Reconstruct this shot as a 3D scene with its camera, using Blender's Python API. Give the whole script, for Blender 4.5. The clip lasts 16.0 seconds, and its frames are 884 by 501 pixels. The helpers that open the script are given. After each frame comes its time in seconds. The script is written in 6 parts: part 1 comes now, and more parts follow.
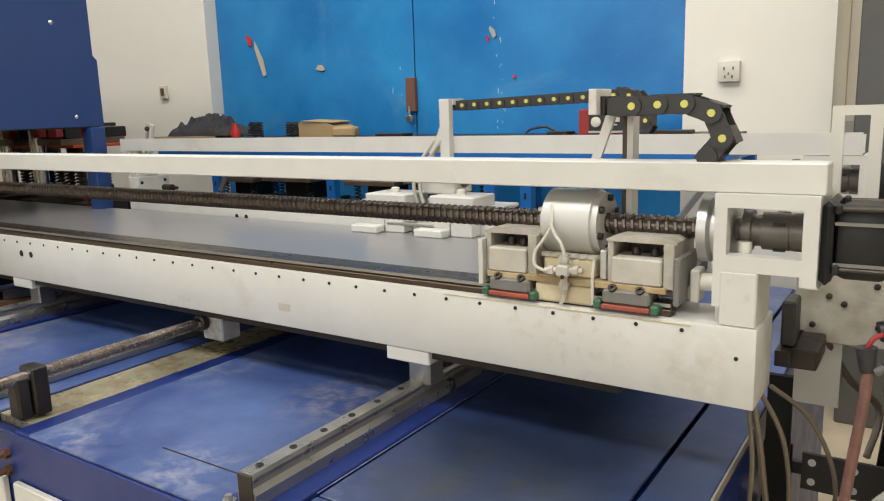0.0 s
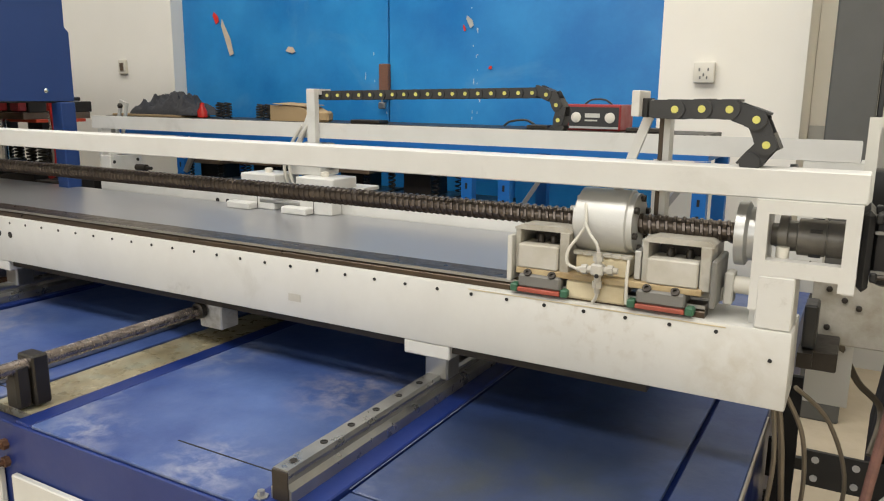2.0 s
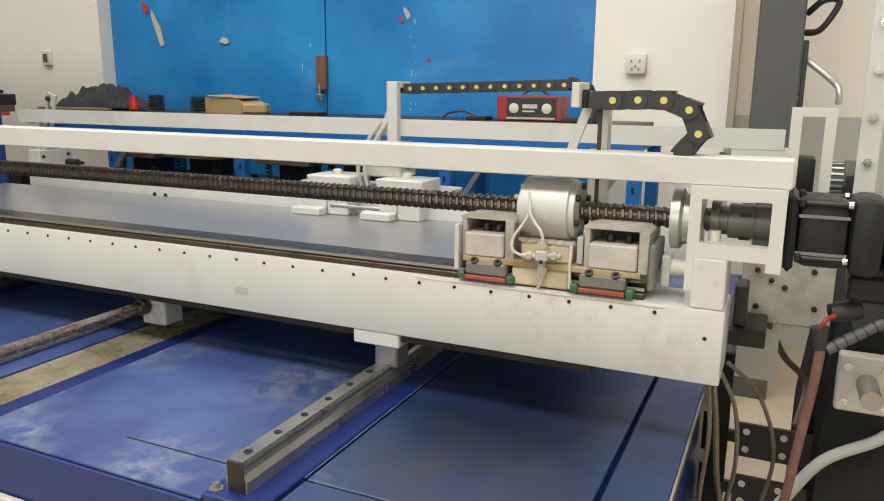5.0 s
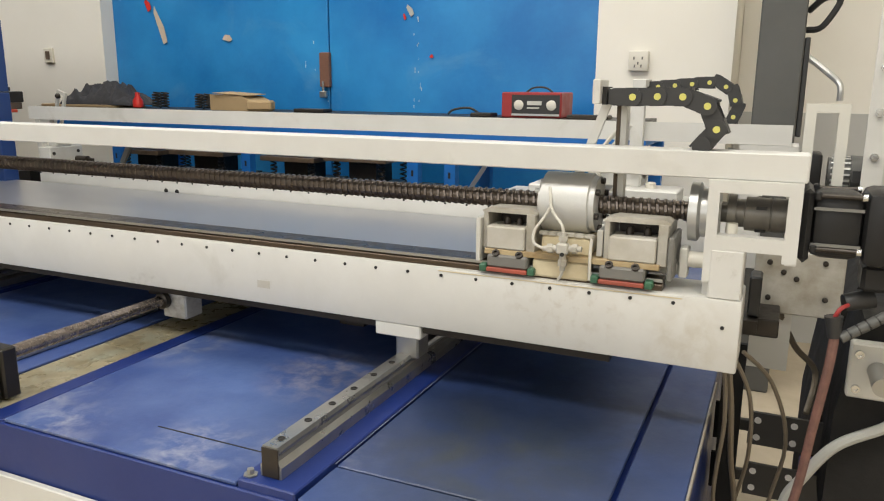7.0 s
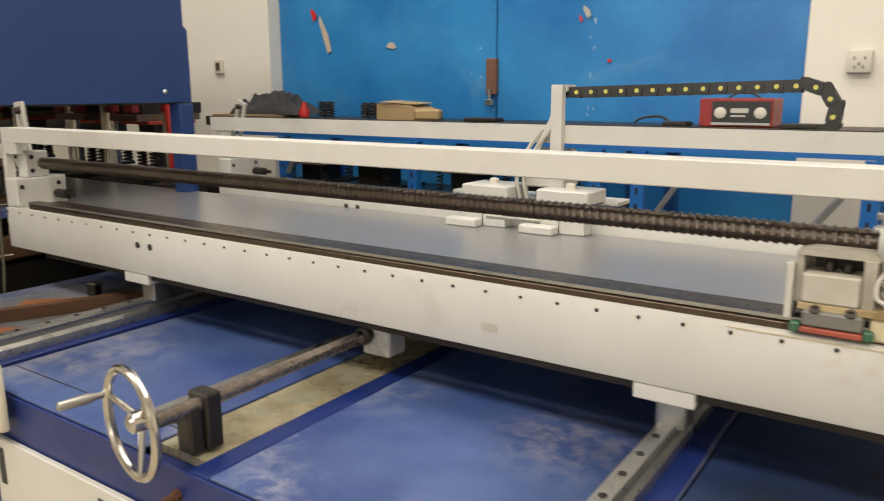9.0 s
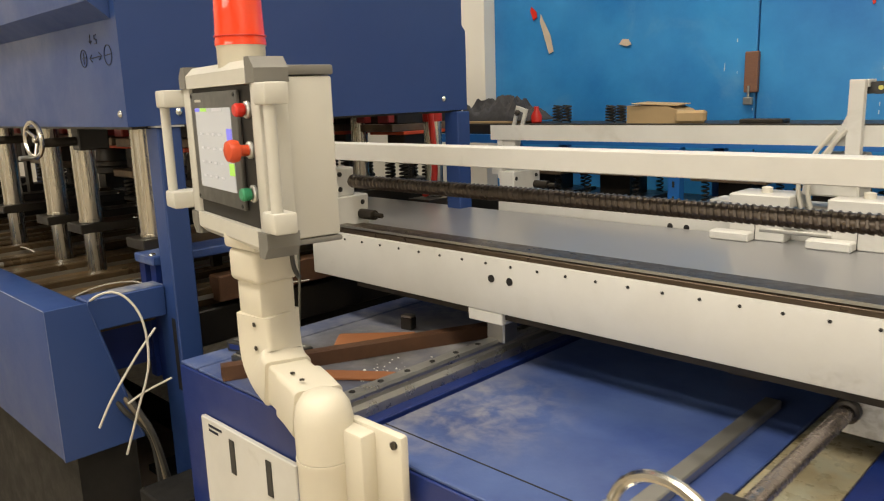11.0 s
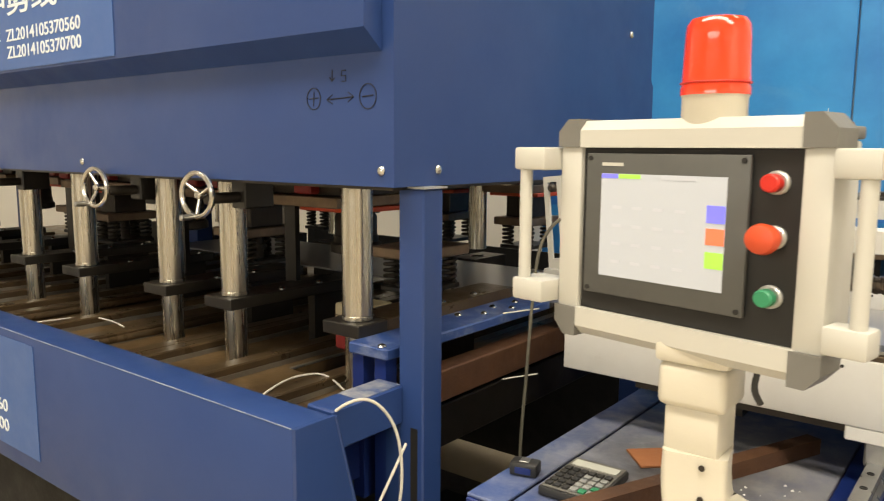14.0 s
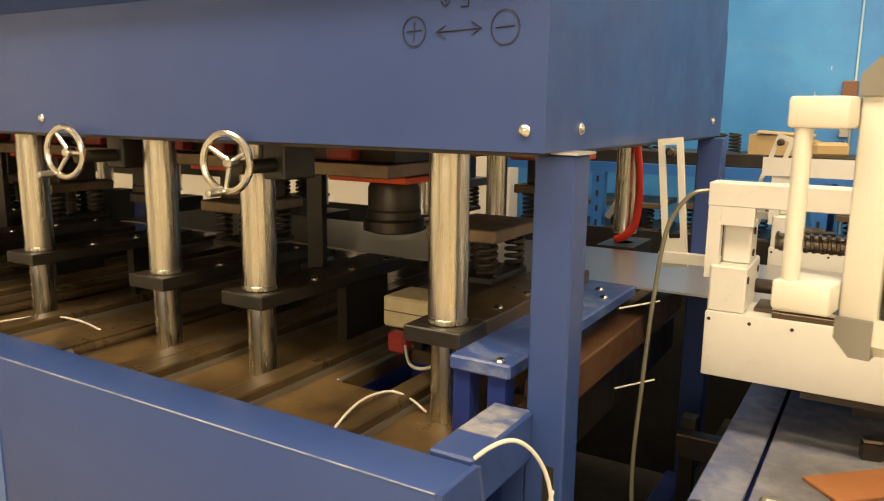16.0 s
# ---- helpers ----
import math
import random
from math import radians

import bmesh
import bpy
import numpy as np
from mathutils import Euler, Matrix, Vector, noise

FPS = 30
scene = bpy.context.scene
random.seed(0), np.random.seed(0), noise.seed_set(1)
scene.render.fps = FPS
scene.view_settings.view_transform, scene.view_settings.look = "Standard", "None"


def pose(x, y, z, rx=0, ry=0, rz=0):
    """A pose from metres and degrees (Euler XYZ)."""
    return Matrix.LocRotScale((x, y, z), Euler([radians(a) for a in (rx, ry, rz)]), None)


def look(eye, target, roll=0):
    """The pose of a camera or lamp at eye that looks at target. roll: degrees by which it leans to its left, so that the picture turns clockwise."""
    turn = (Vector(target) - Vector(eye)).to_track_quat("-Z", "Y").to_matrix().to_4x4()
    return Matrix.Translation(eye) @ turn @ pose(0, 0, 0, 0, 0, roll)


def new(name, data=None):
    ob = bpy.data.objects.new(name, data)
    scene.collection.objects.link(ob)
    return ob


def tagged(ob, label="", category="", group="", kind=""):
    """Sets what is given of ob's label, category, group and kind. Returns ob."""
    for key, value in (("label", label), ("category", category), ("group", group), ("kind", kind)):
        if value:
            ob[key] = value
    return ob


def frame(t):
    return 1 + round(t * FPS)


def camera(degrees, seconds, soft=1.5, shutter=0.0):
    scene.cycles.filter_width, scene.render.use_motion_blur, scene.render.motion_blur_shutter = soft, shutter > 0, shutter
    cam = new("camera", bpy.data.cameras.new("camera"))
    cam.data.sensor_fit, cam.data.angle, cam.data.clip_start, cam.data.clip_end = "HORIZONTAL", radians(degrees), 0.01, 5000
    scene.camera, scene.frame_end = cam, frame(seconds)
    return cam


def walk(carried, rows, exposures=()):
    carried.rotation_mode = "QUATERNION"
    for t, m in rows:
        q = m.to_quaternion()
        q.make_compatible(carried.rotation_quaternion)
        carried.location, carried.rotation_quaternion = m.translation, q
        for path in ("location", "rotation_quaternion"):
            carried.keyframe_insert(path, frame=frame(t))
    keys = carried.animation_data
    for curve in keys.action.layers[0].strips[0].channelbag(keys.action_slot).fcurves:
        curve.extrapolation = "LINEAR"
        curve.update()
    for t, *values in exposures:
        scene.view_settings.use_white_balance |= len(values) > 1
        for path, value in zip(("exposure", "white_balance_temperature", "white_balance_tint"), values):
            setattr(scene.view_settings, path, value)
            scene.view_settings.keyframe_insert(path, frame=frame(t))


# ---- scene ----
cam = camera(61.1, 16.0, 1.1, 0.3)
PATH = [
    (0, (-0.001, 0.054, 1.225), (-1.091, 1.689, 0.856), -1.8),
    (0.5, (-0.057, 0.056, 1.226), (-1.117, 1.707, 0.838), -0.5),
    (1, (-0.087, 0.033, 1.232), (-1.079, 1.726, 0.844), -0.0),
    (1.5, (-0.106, 0.009, 1.235), (-1.102, 1.699, 0.845), 0.5),
    (2, (-0.112, -0.003, 1.236), (-1.076, 1.702, 0.832), 0.6),
    (2.5, (-0.115, -0.012, 1.235), (-1.05, 1.709, 0.829), 0.7),
    (3, (-0.115, -0.021, 1.235), (-1.044, 1.704, 0.829), 0.7),
    (3.5, (-0.117, -0.021, 1.235), (-1.048, 1.701, 0.828), 0.3),
    (4, (-0.116, -0.026, 1.237), (-1.001, 1.72, 0.824), 0.4),
    (4.2, (-0.114, -0.023, 1.237), (-0.974, 1.733, 0.818), 0.6),
    (6.5, (-0.125, -0.059, 1.237), (-0.921, 1.727, 0.813), 0.3),
    (7, (-0.14, -0.073, 1.237), (-0.944, 1.706, 0.805), 0.4),
    (7.5, (-0.18, -0.085, 1.235), (-0.998, 1.682, 0.777), -0.5),
    (8, (-0.234, -0.066, 1.232), (-1.133, 1.659, 0.764), 0.6),
    (8.5, (-0.32, 0.007, 1.234), (-1.292, 1.693, 0.777), -0.8),
    (9, (-0.415, 0.039, 1.237), (-1.518, 1.655, 0.822), -0.2),
    (9.5, (-0.56, 0.044, 1.237), (-1.835, 1.528, 0.818), -1.0),
    (10, (-0.728, 0.009, 1.232), (-2.1, 1.402, 0.813), -2.2),
    (10.2, (-0.775, 0.004, 1.234), (-2.199, 1.341, 0.803), -2.5),
    (12.3, (-1.337, -0.172, 1.251), (-2.592, 1.346, 0.904), -0.1),
    (12.5, (-1.381, -0.187, 1.252), (-2.64, 1.325, 0.894), 0.4),
    (13, (-1.496, -0.183, 1.262), (-2.811, 1.307, 1.036), 0.8),
    (13.5, (-1.613, -0.219, 1.261), (-2.942, 1.26, 1.047), 1.4),
    (14, (-1.75, -0.289, 1.269), (-2.969, 1.273, 1.001), 0.4),
    (14.5, (-1.862, -0.327, 1.26), (-3.071, 1.236, 0.953), 1.9),
    (15, (-1.961, -0.278, 1.243), (-3.18, 1.263, 0.869), 2.0),
    (15.5, (-2.06, -0.227, 1.251), (-3.21, 1.361, 0.854), 2.4),
    (16, (-2.214, -0.21, 1.254), (-3.223, 1.478, 0.889), 0.7),
]
# the clip's camera brightens and warms on the way
EXPOSURE = [(0.0, 0.03, 6300, 9), (7.5, 0.03, 6300, 9), (9.0, -0.03, 6850, 10), (10.0, 0.03, 7200, 10), (12.5, -0.05, 7100, 9), (13.0, 0.13, 7000, 9), (14.0, 0.37, 7250, 9), (14.5, 0.49, 6800, 9), (15.0, 0.54, 7250, 9), (15.5, 0.62, 8400, 11), (16.0, 0.67, 10300, 12)]
walk(cam, [(t, look(eye, target, roll)) for t, eye, target, roll in PATH], EXPOSURE)

# ---- light ----
world = bpy.data.worlds.new("world")
scene.world = world
world.use_nodes = True
wn = world.node_tree.nodes
sky = wn.new("ShaderNodeTexSky")
sky.sky_type, sky.sun_disc, sky.sun_elevation, sky.sun_rotation = "NISHITA", False, radians(35), radians(200)
wn["Background"].inputs["Strength"].default_value = 0.08
world.node_tree.links.new(sky.outputs[0], wn["Background"].inputs[0])


def area(name, m, sx, sy, watts, colour):
    lamp = bpy.data.lights.new(name, "AREA")
    lamp.shape, lamp.size, lamp.size_y, lamp.energy, lamp.color = "RECTANGLE", sx, sy, watts, colour
    ob = new(name, lamp)
    ob.matrix_world = m
    return ob


# unseen sources, added: two overhead strips and one high up behind the camera
area("overhead_strip_lamp", pose(-1.3, -1.1, 4.62), 7.4, 1.0, 285, (1.0, 0.94, 0.84))
area("overhead_strip_lamp", pose(-2.9, 1.6, 4.62), 7.4, 0.8, 140, (1.0, 0.94, 0.84))
area("rear_fill_lamp", pose(-1.8, -8.06, 3.1, 90, 0, 0), 6.0, 1.8, 150, (1.0, 0.97, 0.92))

# ---- materials ----


def mat(name, base, rough=0.5, metal=0.0, second=None, scale=6.0, amount=0.5, bump=0.0, bscale=80.0, spec=0.5, coat=0.0, rvar=0.1, detail=6.0, stretch=None, third=None, tscale=2.0, tlo=0.55, thi=0.75, glow=0.0, trans=0.0, spots=()):
    m = bpy.data.materials.new(name)
    m.use_nodes = True
    nt = m.node_tree
    p = nt.nodes["Principled BSDF"]
    p.inputs["Roughness"].default_value, p.inputs["Metallic"].default_value = rough, metal
    p.inputs["Specular IOR Level"].default_value, p.inputs["Coat Weight"].default_value = spec, coat
    p.inputs["Transmission Weight"].default_value = trans
    p.inputs["Base Color"].default_value = (*base, 1)
    co = nt.nodes.new("ShaderNodeNewGeometry").outputs["Position"] if stretch is None else None
    if stretch is not None:
        mp = nt.nodes.new("ShaderNodeMapping")
        mp.inputs["Scale"].default_value = stretch
        nt.links.new(nt.nodes.new("ShaderNodeTexCoord").outputs["Object"], mp.inputs[0])
        co = mp.outputs[0]

    def nz(sc, lo, hi, det=detail, dist=0.0):
        t = nt.nodes.new("ShaderNodeTexNoise")
        t.inputs["Scale"].default_value, t.inputs["Detail"].default_value, t.inputs["Roughness"].default_value = sc, det, 0.62
        t.inputs["Distortion"].default_value = dist
        nt.links.new(co, t.inputs["Vector"])
        r = nt.nodes.new("ShaderNodeMapRange")
        r.inputs["From Min"].default_value, r.inputs["From Max"].default_value = lo, hi
        nt.links.new(t.outputs["Fac"], r.inputs["Value"])
        return r.outputs[0]

    def blend(fac, a, b, weight=1.0):
        k = nt.nodes.new("ShaderNodeMix")
        k.data_type = "RGBA"
        if weight < 1:
            w = nt.nodes.new("ShaderNodeMath")
            w.operation = "MULTIPLY"
            w.inputs[1].default_value = weight
            nt.links.new(fac, w.inputs[0])
            fac = w.outputs[0]
        nt.links.new(fac, k.inputs["Factor"])
        ka, kb = k.inputs[6], k.inputs[7]
        for sock, v in ((ka, a), (kb, b)):
            if isinstance(v, tuple):
                sock.default_value = (*v, 1)
            else:
                nt.links.new(v, sock)
        return k.outputs[2]

    col = base
    if second is not None:
        col = blend(nz(scale, 0.35, 0.7), base, second, amount)
    if third is not None:
        col = blend(nz(tscale, tlo, thi, 9.0, 0.6), col, third)
    for cx, cy, cz, r, sc, lo, hi, paint in spots:
        d = nt.nodes.new("ShaderNodeVectorMath")
        d.operation = "DISTANCE"
        d.inputs[1].default_value = (cx, cy, cz)
        nt.links.new(co, d.inputs[0])
        e = nt.nodes.new("ShaderNodeMapRange")
        e.inputs["From Min"].default_value, e.inputs["From Max"].default_value = r, r * 0.25
        nt.links.new(d.outputs["Value"], e.inputs["Value"])
        g = nt.nodes.new("ShaderNodeMath")
        g.operation = "MULTIPLY"
        nt.links.new(e.outputs[0], g.inputs[0])
        nt.links.new(nz(sc, lo, hi, 9.0, 0.35), g.inputs[1])
        col = blend(g.outputs[0], col, paint)
    if not isinstance(col, tuple):
        nt.links.new(col, p.inputs["Base Color"])
    if rvar > 0:
        r = nt.nodes.new("ShaderNodeMapRange")
        r.inputs["To Min"].default_value, r.inputs["To Max"].default_value = max(0.02, rough - rvar), min(1, rough + rvar)
        nt.links.new(nz(scale * 2.3, 0.3, 0.7), r.inputs["Value"])
        nt.links.new(r.outputs[0], p.inputs["Roughness"])
    if bump > 0:
        b = nt.nodes.new("ShaderNodeBump")
        b.inputs["Strength"].default_value, b.inputs["Distance"].default_value = bump, 0.002
        nt.links.new(nz(bscale, 0.2, 0.8), b.inputs["Height"])
        nt.links.new(b.outputs[0], p.inputs["Normal"])
    if glow > 0:
        p.inputs["Emission Color"].default_value, p.inputs["Emission Strength"].default_value = (*base, 1), glow
    return m


WHITE = mat("white_machine_paint", (0.61, 0.605, 0.575), 0.42, second=(0.54, 0.53, 0.495), scale=7, amount=0.7, bump=0.08, bscale=160, third=(0.36, 0.34, 0.28), tscale=6, tlo=0.60, thi=0.95,
            spots=[(-0.42, 0.998, 0.955, 0.14, 45, 0.5, 1.0, (0.3, 0.22, 0.13)), (-0.24, 0.998, 0.88, 0.08, 35, 0.42, 0.85, (0.44, 0.40, 0.32)), (-2.42, 1.0, 0.95, 0.12, 45, 0.6, 1.0, (0.2, 0.16, 0.1)), (-0.2, 1.0, 1.0, 0.1, 50, 0.58, 1.0, (0.25, 0.22, 0.17)), (-1.27, 1.05, 0.8, 0.1, 60, 0.45, 0.8, (0.2, 0.17, 0.12))])
RAILBROWN = mat("oily_brown_rail", (0.085, 0.062, 0.042), 0.34, 0.6, second=(0.045, 0.034, 0.025), scale=18, bump=0.08)
PALE_SCUFF, OIL = (0.36, 0.37, 0.42), (0.035, 0.04, 0.03)
TABLE = mat("worn_shaded_blue_table_paint", (0.032, 0.060, 0.198), 0.40, second=(0.078, 0.128, 0.30), scale=4, amount=0.9, bump=0.12, bscale=60, third=(0.20, 0.25, 0.38), tscale=4.5, tlo=0.62, thi=0.92, rvar=0.12,
            spots=[(-0.83, 0.99, 0.73, 0.15, 33, 0.42, 0.92, (0.42, 0.38, 0.38)), (-1.12, 0.64, 0.73, 0.11, 31, 0.42, 0.92, PALE_SCUFF), (-0.86, 0.67, 0.73, 0.12, 31, 0.42, 0.92, PALE_SCUFF), (-1.22, 0.74, 0.73, 0.09, 26, 0.42, 0.92, (0.42, 0.42, 0.42)), (-1.2, 1.0, 0.73, 0.14, 19, 0.42, 0.92, PALE_SCUFF), (-0.70, 0.76, 0.73, 0.12, 36, 0.42, 0.92, PALE_SCUFF),
                   # The wide near-black spot at x -0.45 paints the beam's shade over grime
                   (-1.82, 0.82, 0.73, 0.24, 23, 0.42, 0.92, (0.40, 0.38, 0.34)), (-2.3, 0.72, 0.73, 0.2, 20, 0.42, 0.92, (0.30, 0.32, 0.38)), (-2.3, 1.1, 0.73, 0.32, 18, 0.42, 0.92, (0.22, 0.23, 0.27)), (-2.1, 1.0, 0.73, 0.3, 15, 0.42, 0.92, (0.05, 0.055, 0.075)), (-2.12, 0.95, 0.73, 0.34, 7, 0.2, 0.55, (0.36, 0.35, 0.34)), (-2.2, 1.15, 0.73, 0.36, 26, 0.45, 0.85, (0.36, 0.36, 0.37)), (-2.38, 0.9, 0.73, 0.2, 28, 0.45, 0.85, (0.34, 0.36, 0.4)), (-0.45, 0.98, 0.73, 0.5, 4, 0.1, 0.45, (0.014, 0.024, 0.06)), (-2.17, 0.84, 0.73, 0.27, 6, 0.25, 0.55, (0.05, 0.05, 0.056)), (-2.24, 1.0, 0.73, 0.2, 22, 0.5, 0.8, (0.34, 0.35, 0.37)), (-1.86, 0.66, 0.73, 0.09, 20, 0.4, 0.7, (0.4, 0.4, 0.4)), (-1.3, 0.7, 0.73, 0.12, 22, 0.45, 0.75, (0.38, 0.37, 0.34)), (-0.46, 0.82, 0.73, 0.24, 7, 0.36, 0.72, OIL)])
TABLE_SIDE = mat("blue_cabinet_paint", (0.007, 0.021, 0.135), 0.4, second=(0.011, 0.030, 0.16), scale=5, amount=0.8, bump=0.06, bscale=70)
PRESS = mat("blue_press_paint", (0.019, 0.050, 0.178), 0.38, second=(0.027, 0.060, 0.192), scale=3, amount=0.8, bump=0.05, bscale=90, spec=0.4)
DOOR = mat("blue_door_paint", (0.009, 0.155, 0.45), 0.42, second=(0.035, 0.28, 0.62), scale=1.7, amount=1.0, bump=0.1, bscale=30, third=(0.16, 0.36, 0.55), tscale=1.9, tlo=0.58, thi=0.95)
RACKBLUE = mat("blue_rack_paint", (0.01, 0.14, 0.46), 0.45, second=(0.015, 0.1, 0.36), scale=9)
WALL = mat("cream_wall_paint", (0.82, 0.79, 0.72), 0.75, second=(0.77, 0.74, 0.66), scale=1.6, amount=0.7, bump=0.15, bscale=40)
CEIL = mat("ceiling_paint", (0.6, 0.58, 0.54), 0.85, second=(0.52, 0.5, 0.46), scale=2)
FLOOR = mat("dusty_concrete", (0.50, 0.43, 0.32), 0.7, second=(0.38, 0.32, 0.23), scale=4, amount=0.8, bump=0.3, bscale=50)
GREY_DADO = mat("grey_wall_paint", (0.48, 0.48, 0.46), 0.6, second=(0.42, 0.42, 0.41), scale=2)
PILLAR = mat("dark_grey_paint", (0.075, 0.075, 0.07), 0.5, second=(0.1, 0.1, 0.095), scale=4, bump=0.05)
RAILSTEEL = mat("oily_rail_steel", (0.42, 0.42, 0.41), 0.32, 0.85, second=(0.3, 0.295, 0.28), scale=12, amount=0.7, bump=0.05, bscale=160)
STEEL = mat("ground_steel", (0.42, 0.415, 0.39), 0.38, 0.9, second=(0.34, 0.335, 0.31), scale=9, amount=0.5, bump=0.04, bscale=200)
CHROME = mat("polished_column_steel", (0.62, 0.60, 0.56), 0.2, 1.0, second=(0.5, 0.48, 0.44), scale=5, rvar=0.06)
SHEET = mat("grey_sheet_metal", (0.385, 0.388, 0.405), 0.31, 0.65, second=(0.41, 0.413, 0.43), scale=2.2, amount=0.5, rvar=0.0, bump=0.0)
DARK = mat("oiled_dark_steel", (0.034, 0.029, 0.024), 0.42, 0.5, second=(0.07, 0.056, 0.043), scale=14, bump=0.1)
THREAD = mat("dark_ball_screw_steel", (0.15, 0.125, 0.105), 0.36, 0.9, second=(0.07, 0.056, 0.046), scale=20)
BLACK = mat("black_plastic", (0.028, 0.028, 0.028), 0.48, second=(0.035, 0.034, 0.032), scale=12)
# also colours the added blocks that stand for unlit gaps
DULL_BLACK = mat("black_iron_and_dark_fill", (0.012, 0.012, 0.012), 0.7, second=(0.03, 0.028, 0.026), scale=9, bump=0.2, spec=0.2)
MOTOR = mat("black_motor_paint", (0.014, 0.0135, 0.0135), 0.45, second=(0.022, 0.022, 0.022), scale=15, bump=0.05, spec=0.3)
YELLOW = mat("yellow_plastic", (0.60, 0.57, 0.14), 0.5, rvar=0)
RED = mat("red_plastic", (0.62, 0.03, 0.02), 0.35, rvar=0)
ORANGE_RED = mat("orange_red_paint", (0.65, 0.08, 0.025), 0.45, second=(0.5, 0.05, 0.02), scale=8)
RED_PAINT = mat("dull_red_paint", (0.32, 0.03, 0.03), 0.45, second=(0.22, 0.02, 0.02), scale=9)
GREEN = mat("green_plastic", (0.03, 0.25, 0.12), 0.4, rvar=0)
RAILRED = mat("red_block_seal", (0.38, 0.08, 0.05), 0.5, second=(0.16, 0.05, 0.03), scale=30)
RAILGREEN = mat("green_block_seal", (0.04, 0.13, 0.07), 0.5, second=(0.025, 0.06, 0.04), scale=30)
BEIGE = mat("beige_arm_paint", (0.66, 0.62, 0.52), 0.4, second=(0.60, 0.56, 0.46), scale=6, amount=0.6, bump=0.1, bscale=220)
ALU = mat("cast_aluminium", (0.55, 0.55, 0.53), 0.42, 0.75, second=(0.45, 0.45, 0.43), scale=12, bump=0.12, bscale=140)
PANEL = mat("light_grey_panel", (0.56, 0.55, 0.50), 0.42, second=(0.52, 0.51, 0.46), scale=8, bump=0.05, bscale=200)
PANEL_DARK = mat("grey_corner_plastic", (0.16, 0.155, 0.14), 0.5, second=(0.19, 0.185, 0.17), scale=10)
BEZEL = mat("dark_grey_bezel", (0.085, 0.085, 0.08), 0.5, second=(0.1, 0.1, 0.095), scale=20)
SCREEN = mat("lit_screen", (0.47, 0.50, 0.55), 0.22, rvar=0, glow=0.17)
SCREEN_BLUE = mat("screen_blue", (0.16, 0.16, 0.8), 0.3, rvar=0, glow=0.5)
SCREEN_RED = mat("screen_red", (0.75, 0.16, 0.08), 0.3, rvar=0, glow=0.5)
SCREEN_GREEN = mat("screen_green", (0.3, 0.6, 0.08), 0.3, rvar=0, glow=0.5)
SCREEN_GREY = mat("screen_grey", (0.46, 0.48, 0.53), 0.3, rvar=0, glow=0.2)
BEACON = mat("red_beacon_lens", (0.75, 0.05, 0.015), 0.12, rvar=0, coat=0.6, glow=0.12)
RUST = mat("brown_rusty_steel", (0.13, 0.062, 0.032), 0.6, 0.3, second=(0.09, 0.045, 0.028), scale=14, amount=0.9, bump=0.3, bscale=120)
RUST_LIGHT = mat("orange_rusty_steel", (0.36, 0.14, 0.055), 0.65, second=(0.28, 0.1, 0.04), scale=9, bump=0.2)
DECK = mat("dirty_brown_steel", (0.21, 0.135, 0.064), 0.36, 0.4, second=(0.04, 0.027, 0.016), scale=6, amount=1.0, bump=0.2, bscale=90)
OILY = mat("oily_channel_steel", (0.42, 0.37, 0.25), 0.3, 0.25, second=(0.14, 0.11, 0.05), scale=14, amount=0.9, bump=0.2, third=(0.36, 0.35, 0.26), tscale=9, tlo=0.5, thi=0.62)
DIE = mat("brown_die_steel", (0.25, 0.18, 0.12), 0.42, 0.6, second=(0.12, 0.085, 0.06), scale=10, amount=0.9, bump=0.1)
CARD = mat("brown_cardboard", (0.45, 0.32, 0.17), 0.85, second=(0.38, 0.27, 0.14), scale=10, bump=0.15)
CLOTH = mat("dark_grey_cloth", (0.045, 0.045, 0.05), 0.9, second=(0.075, 0.075, 0.08), scale=25, bump=0.5, bscale=70)
WOOD = mat("brown_wood", (0.19, 0.09, 0.055), 0.6, second=(0.12, 0.055, 0.035), scale=12, stretch=(4, 4, 30))
PAPER = mat("torn_paper", (0.55, 0.46, 0.36), 0.9, second=(0.45, 0.36, 0.28), scale=30)
CABLE = mat("grey_brown_cable", (0.17, 0.14, 0.10), 0.5, second=(0.12, 0.1, 0.07), scale=30)
PALE = mat("pale_cable", (0.54, 0.52, 0.46), 0.45, rvar=0)
PINK = mat("faded_red_hose", (0.20, 0.10, 0.08), 0.6, second=(0.11, 0.06, 0.05), scale=45, amount=0.9, bump=0.2)
HOSE = mat("grey_taped_hose", (0.42, 0.42, 0.39), 0.5, second=(0.34, 0.34, 0.31), scale=40)
CLEAR = mat("clear_plastic_hose", (0.16, 0.152, 0.12), 0.2, second=(0.10, 0.095, 0.075), scale=30)
STAIN = mat("yellow_stained_casting", (0.62, 0.55, 0.38), 0.5, second=(0.42, 0.33, 0.18), scale=13, amount=0.9, bump=0.2)
STAINDARK = mat("oil_stained_plate", (0.52, 0.42, 0.25), 0.45, second=(0.26, 0.17, 0.07), scale=18, amount=0.9, bump=0.15)
CREAMJAW = mat("grimy_white_casting", (0.52, 0.50, 0.45), 0.5, second=(0.38, 0.35, 0.28), scale=16, amount=0.8, bump=0.12, bscale=150)
INK = mat("black_ink", (0.012, 0.014, 0.03), 0.6, rvar=0)
SIGN = mat("pale_blue_sign", (0.046, 0.115, 0.33), 0.45, second=(0.052, 0.125, 0.35), scale=4)
LETTER = mat("white_lettering", (0.72, 0.78, 0.82), 0.5, rvar=0)
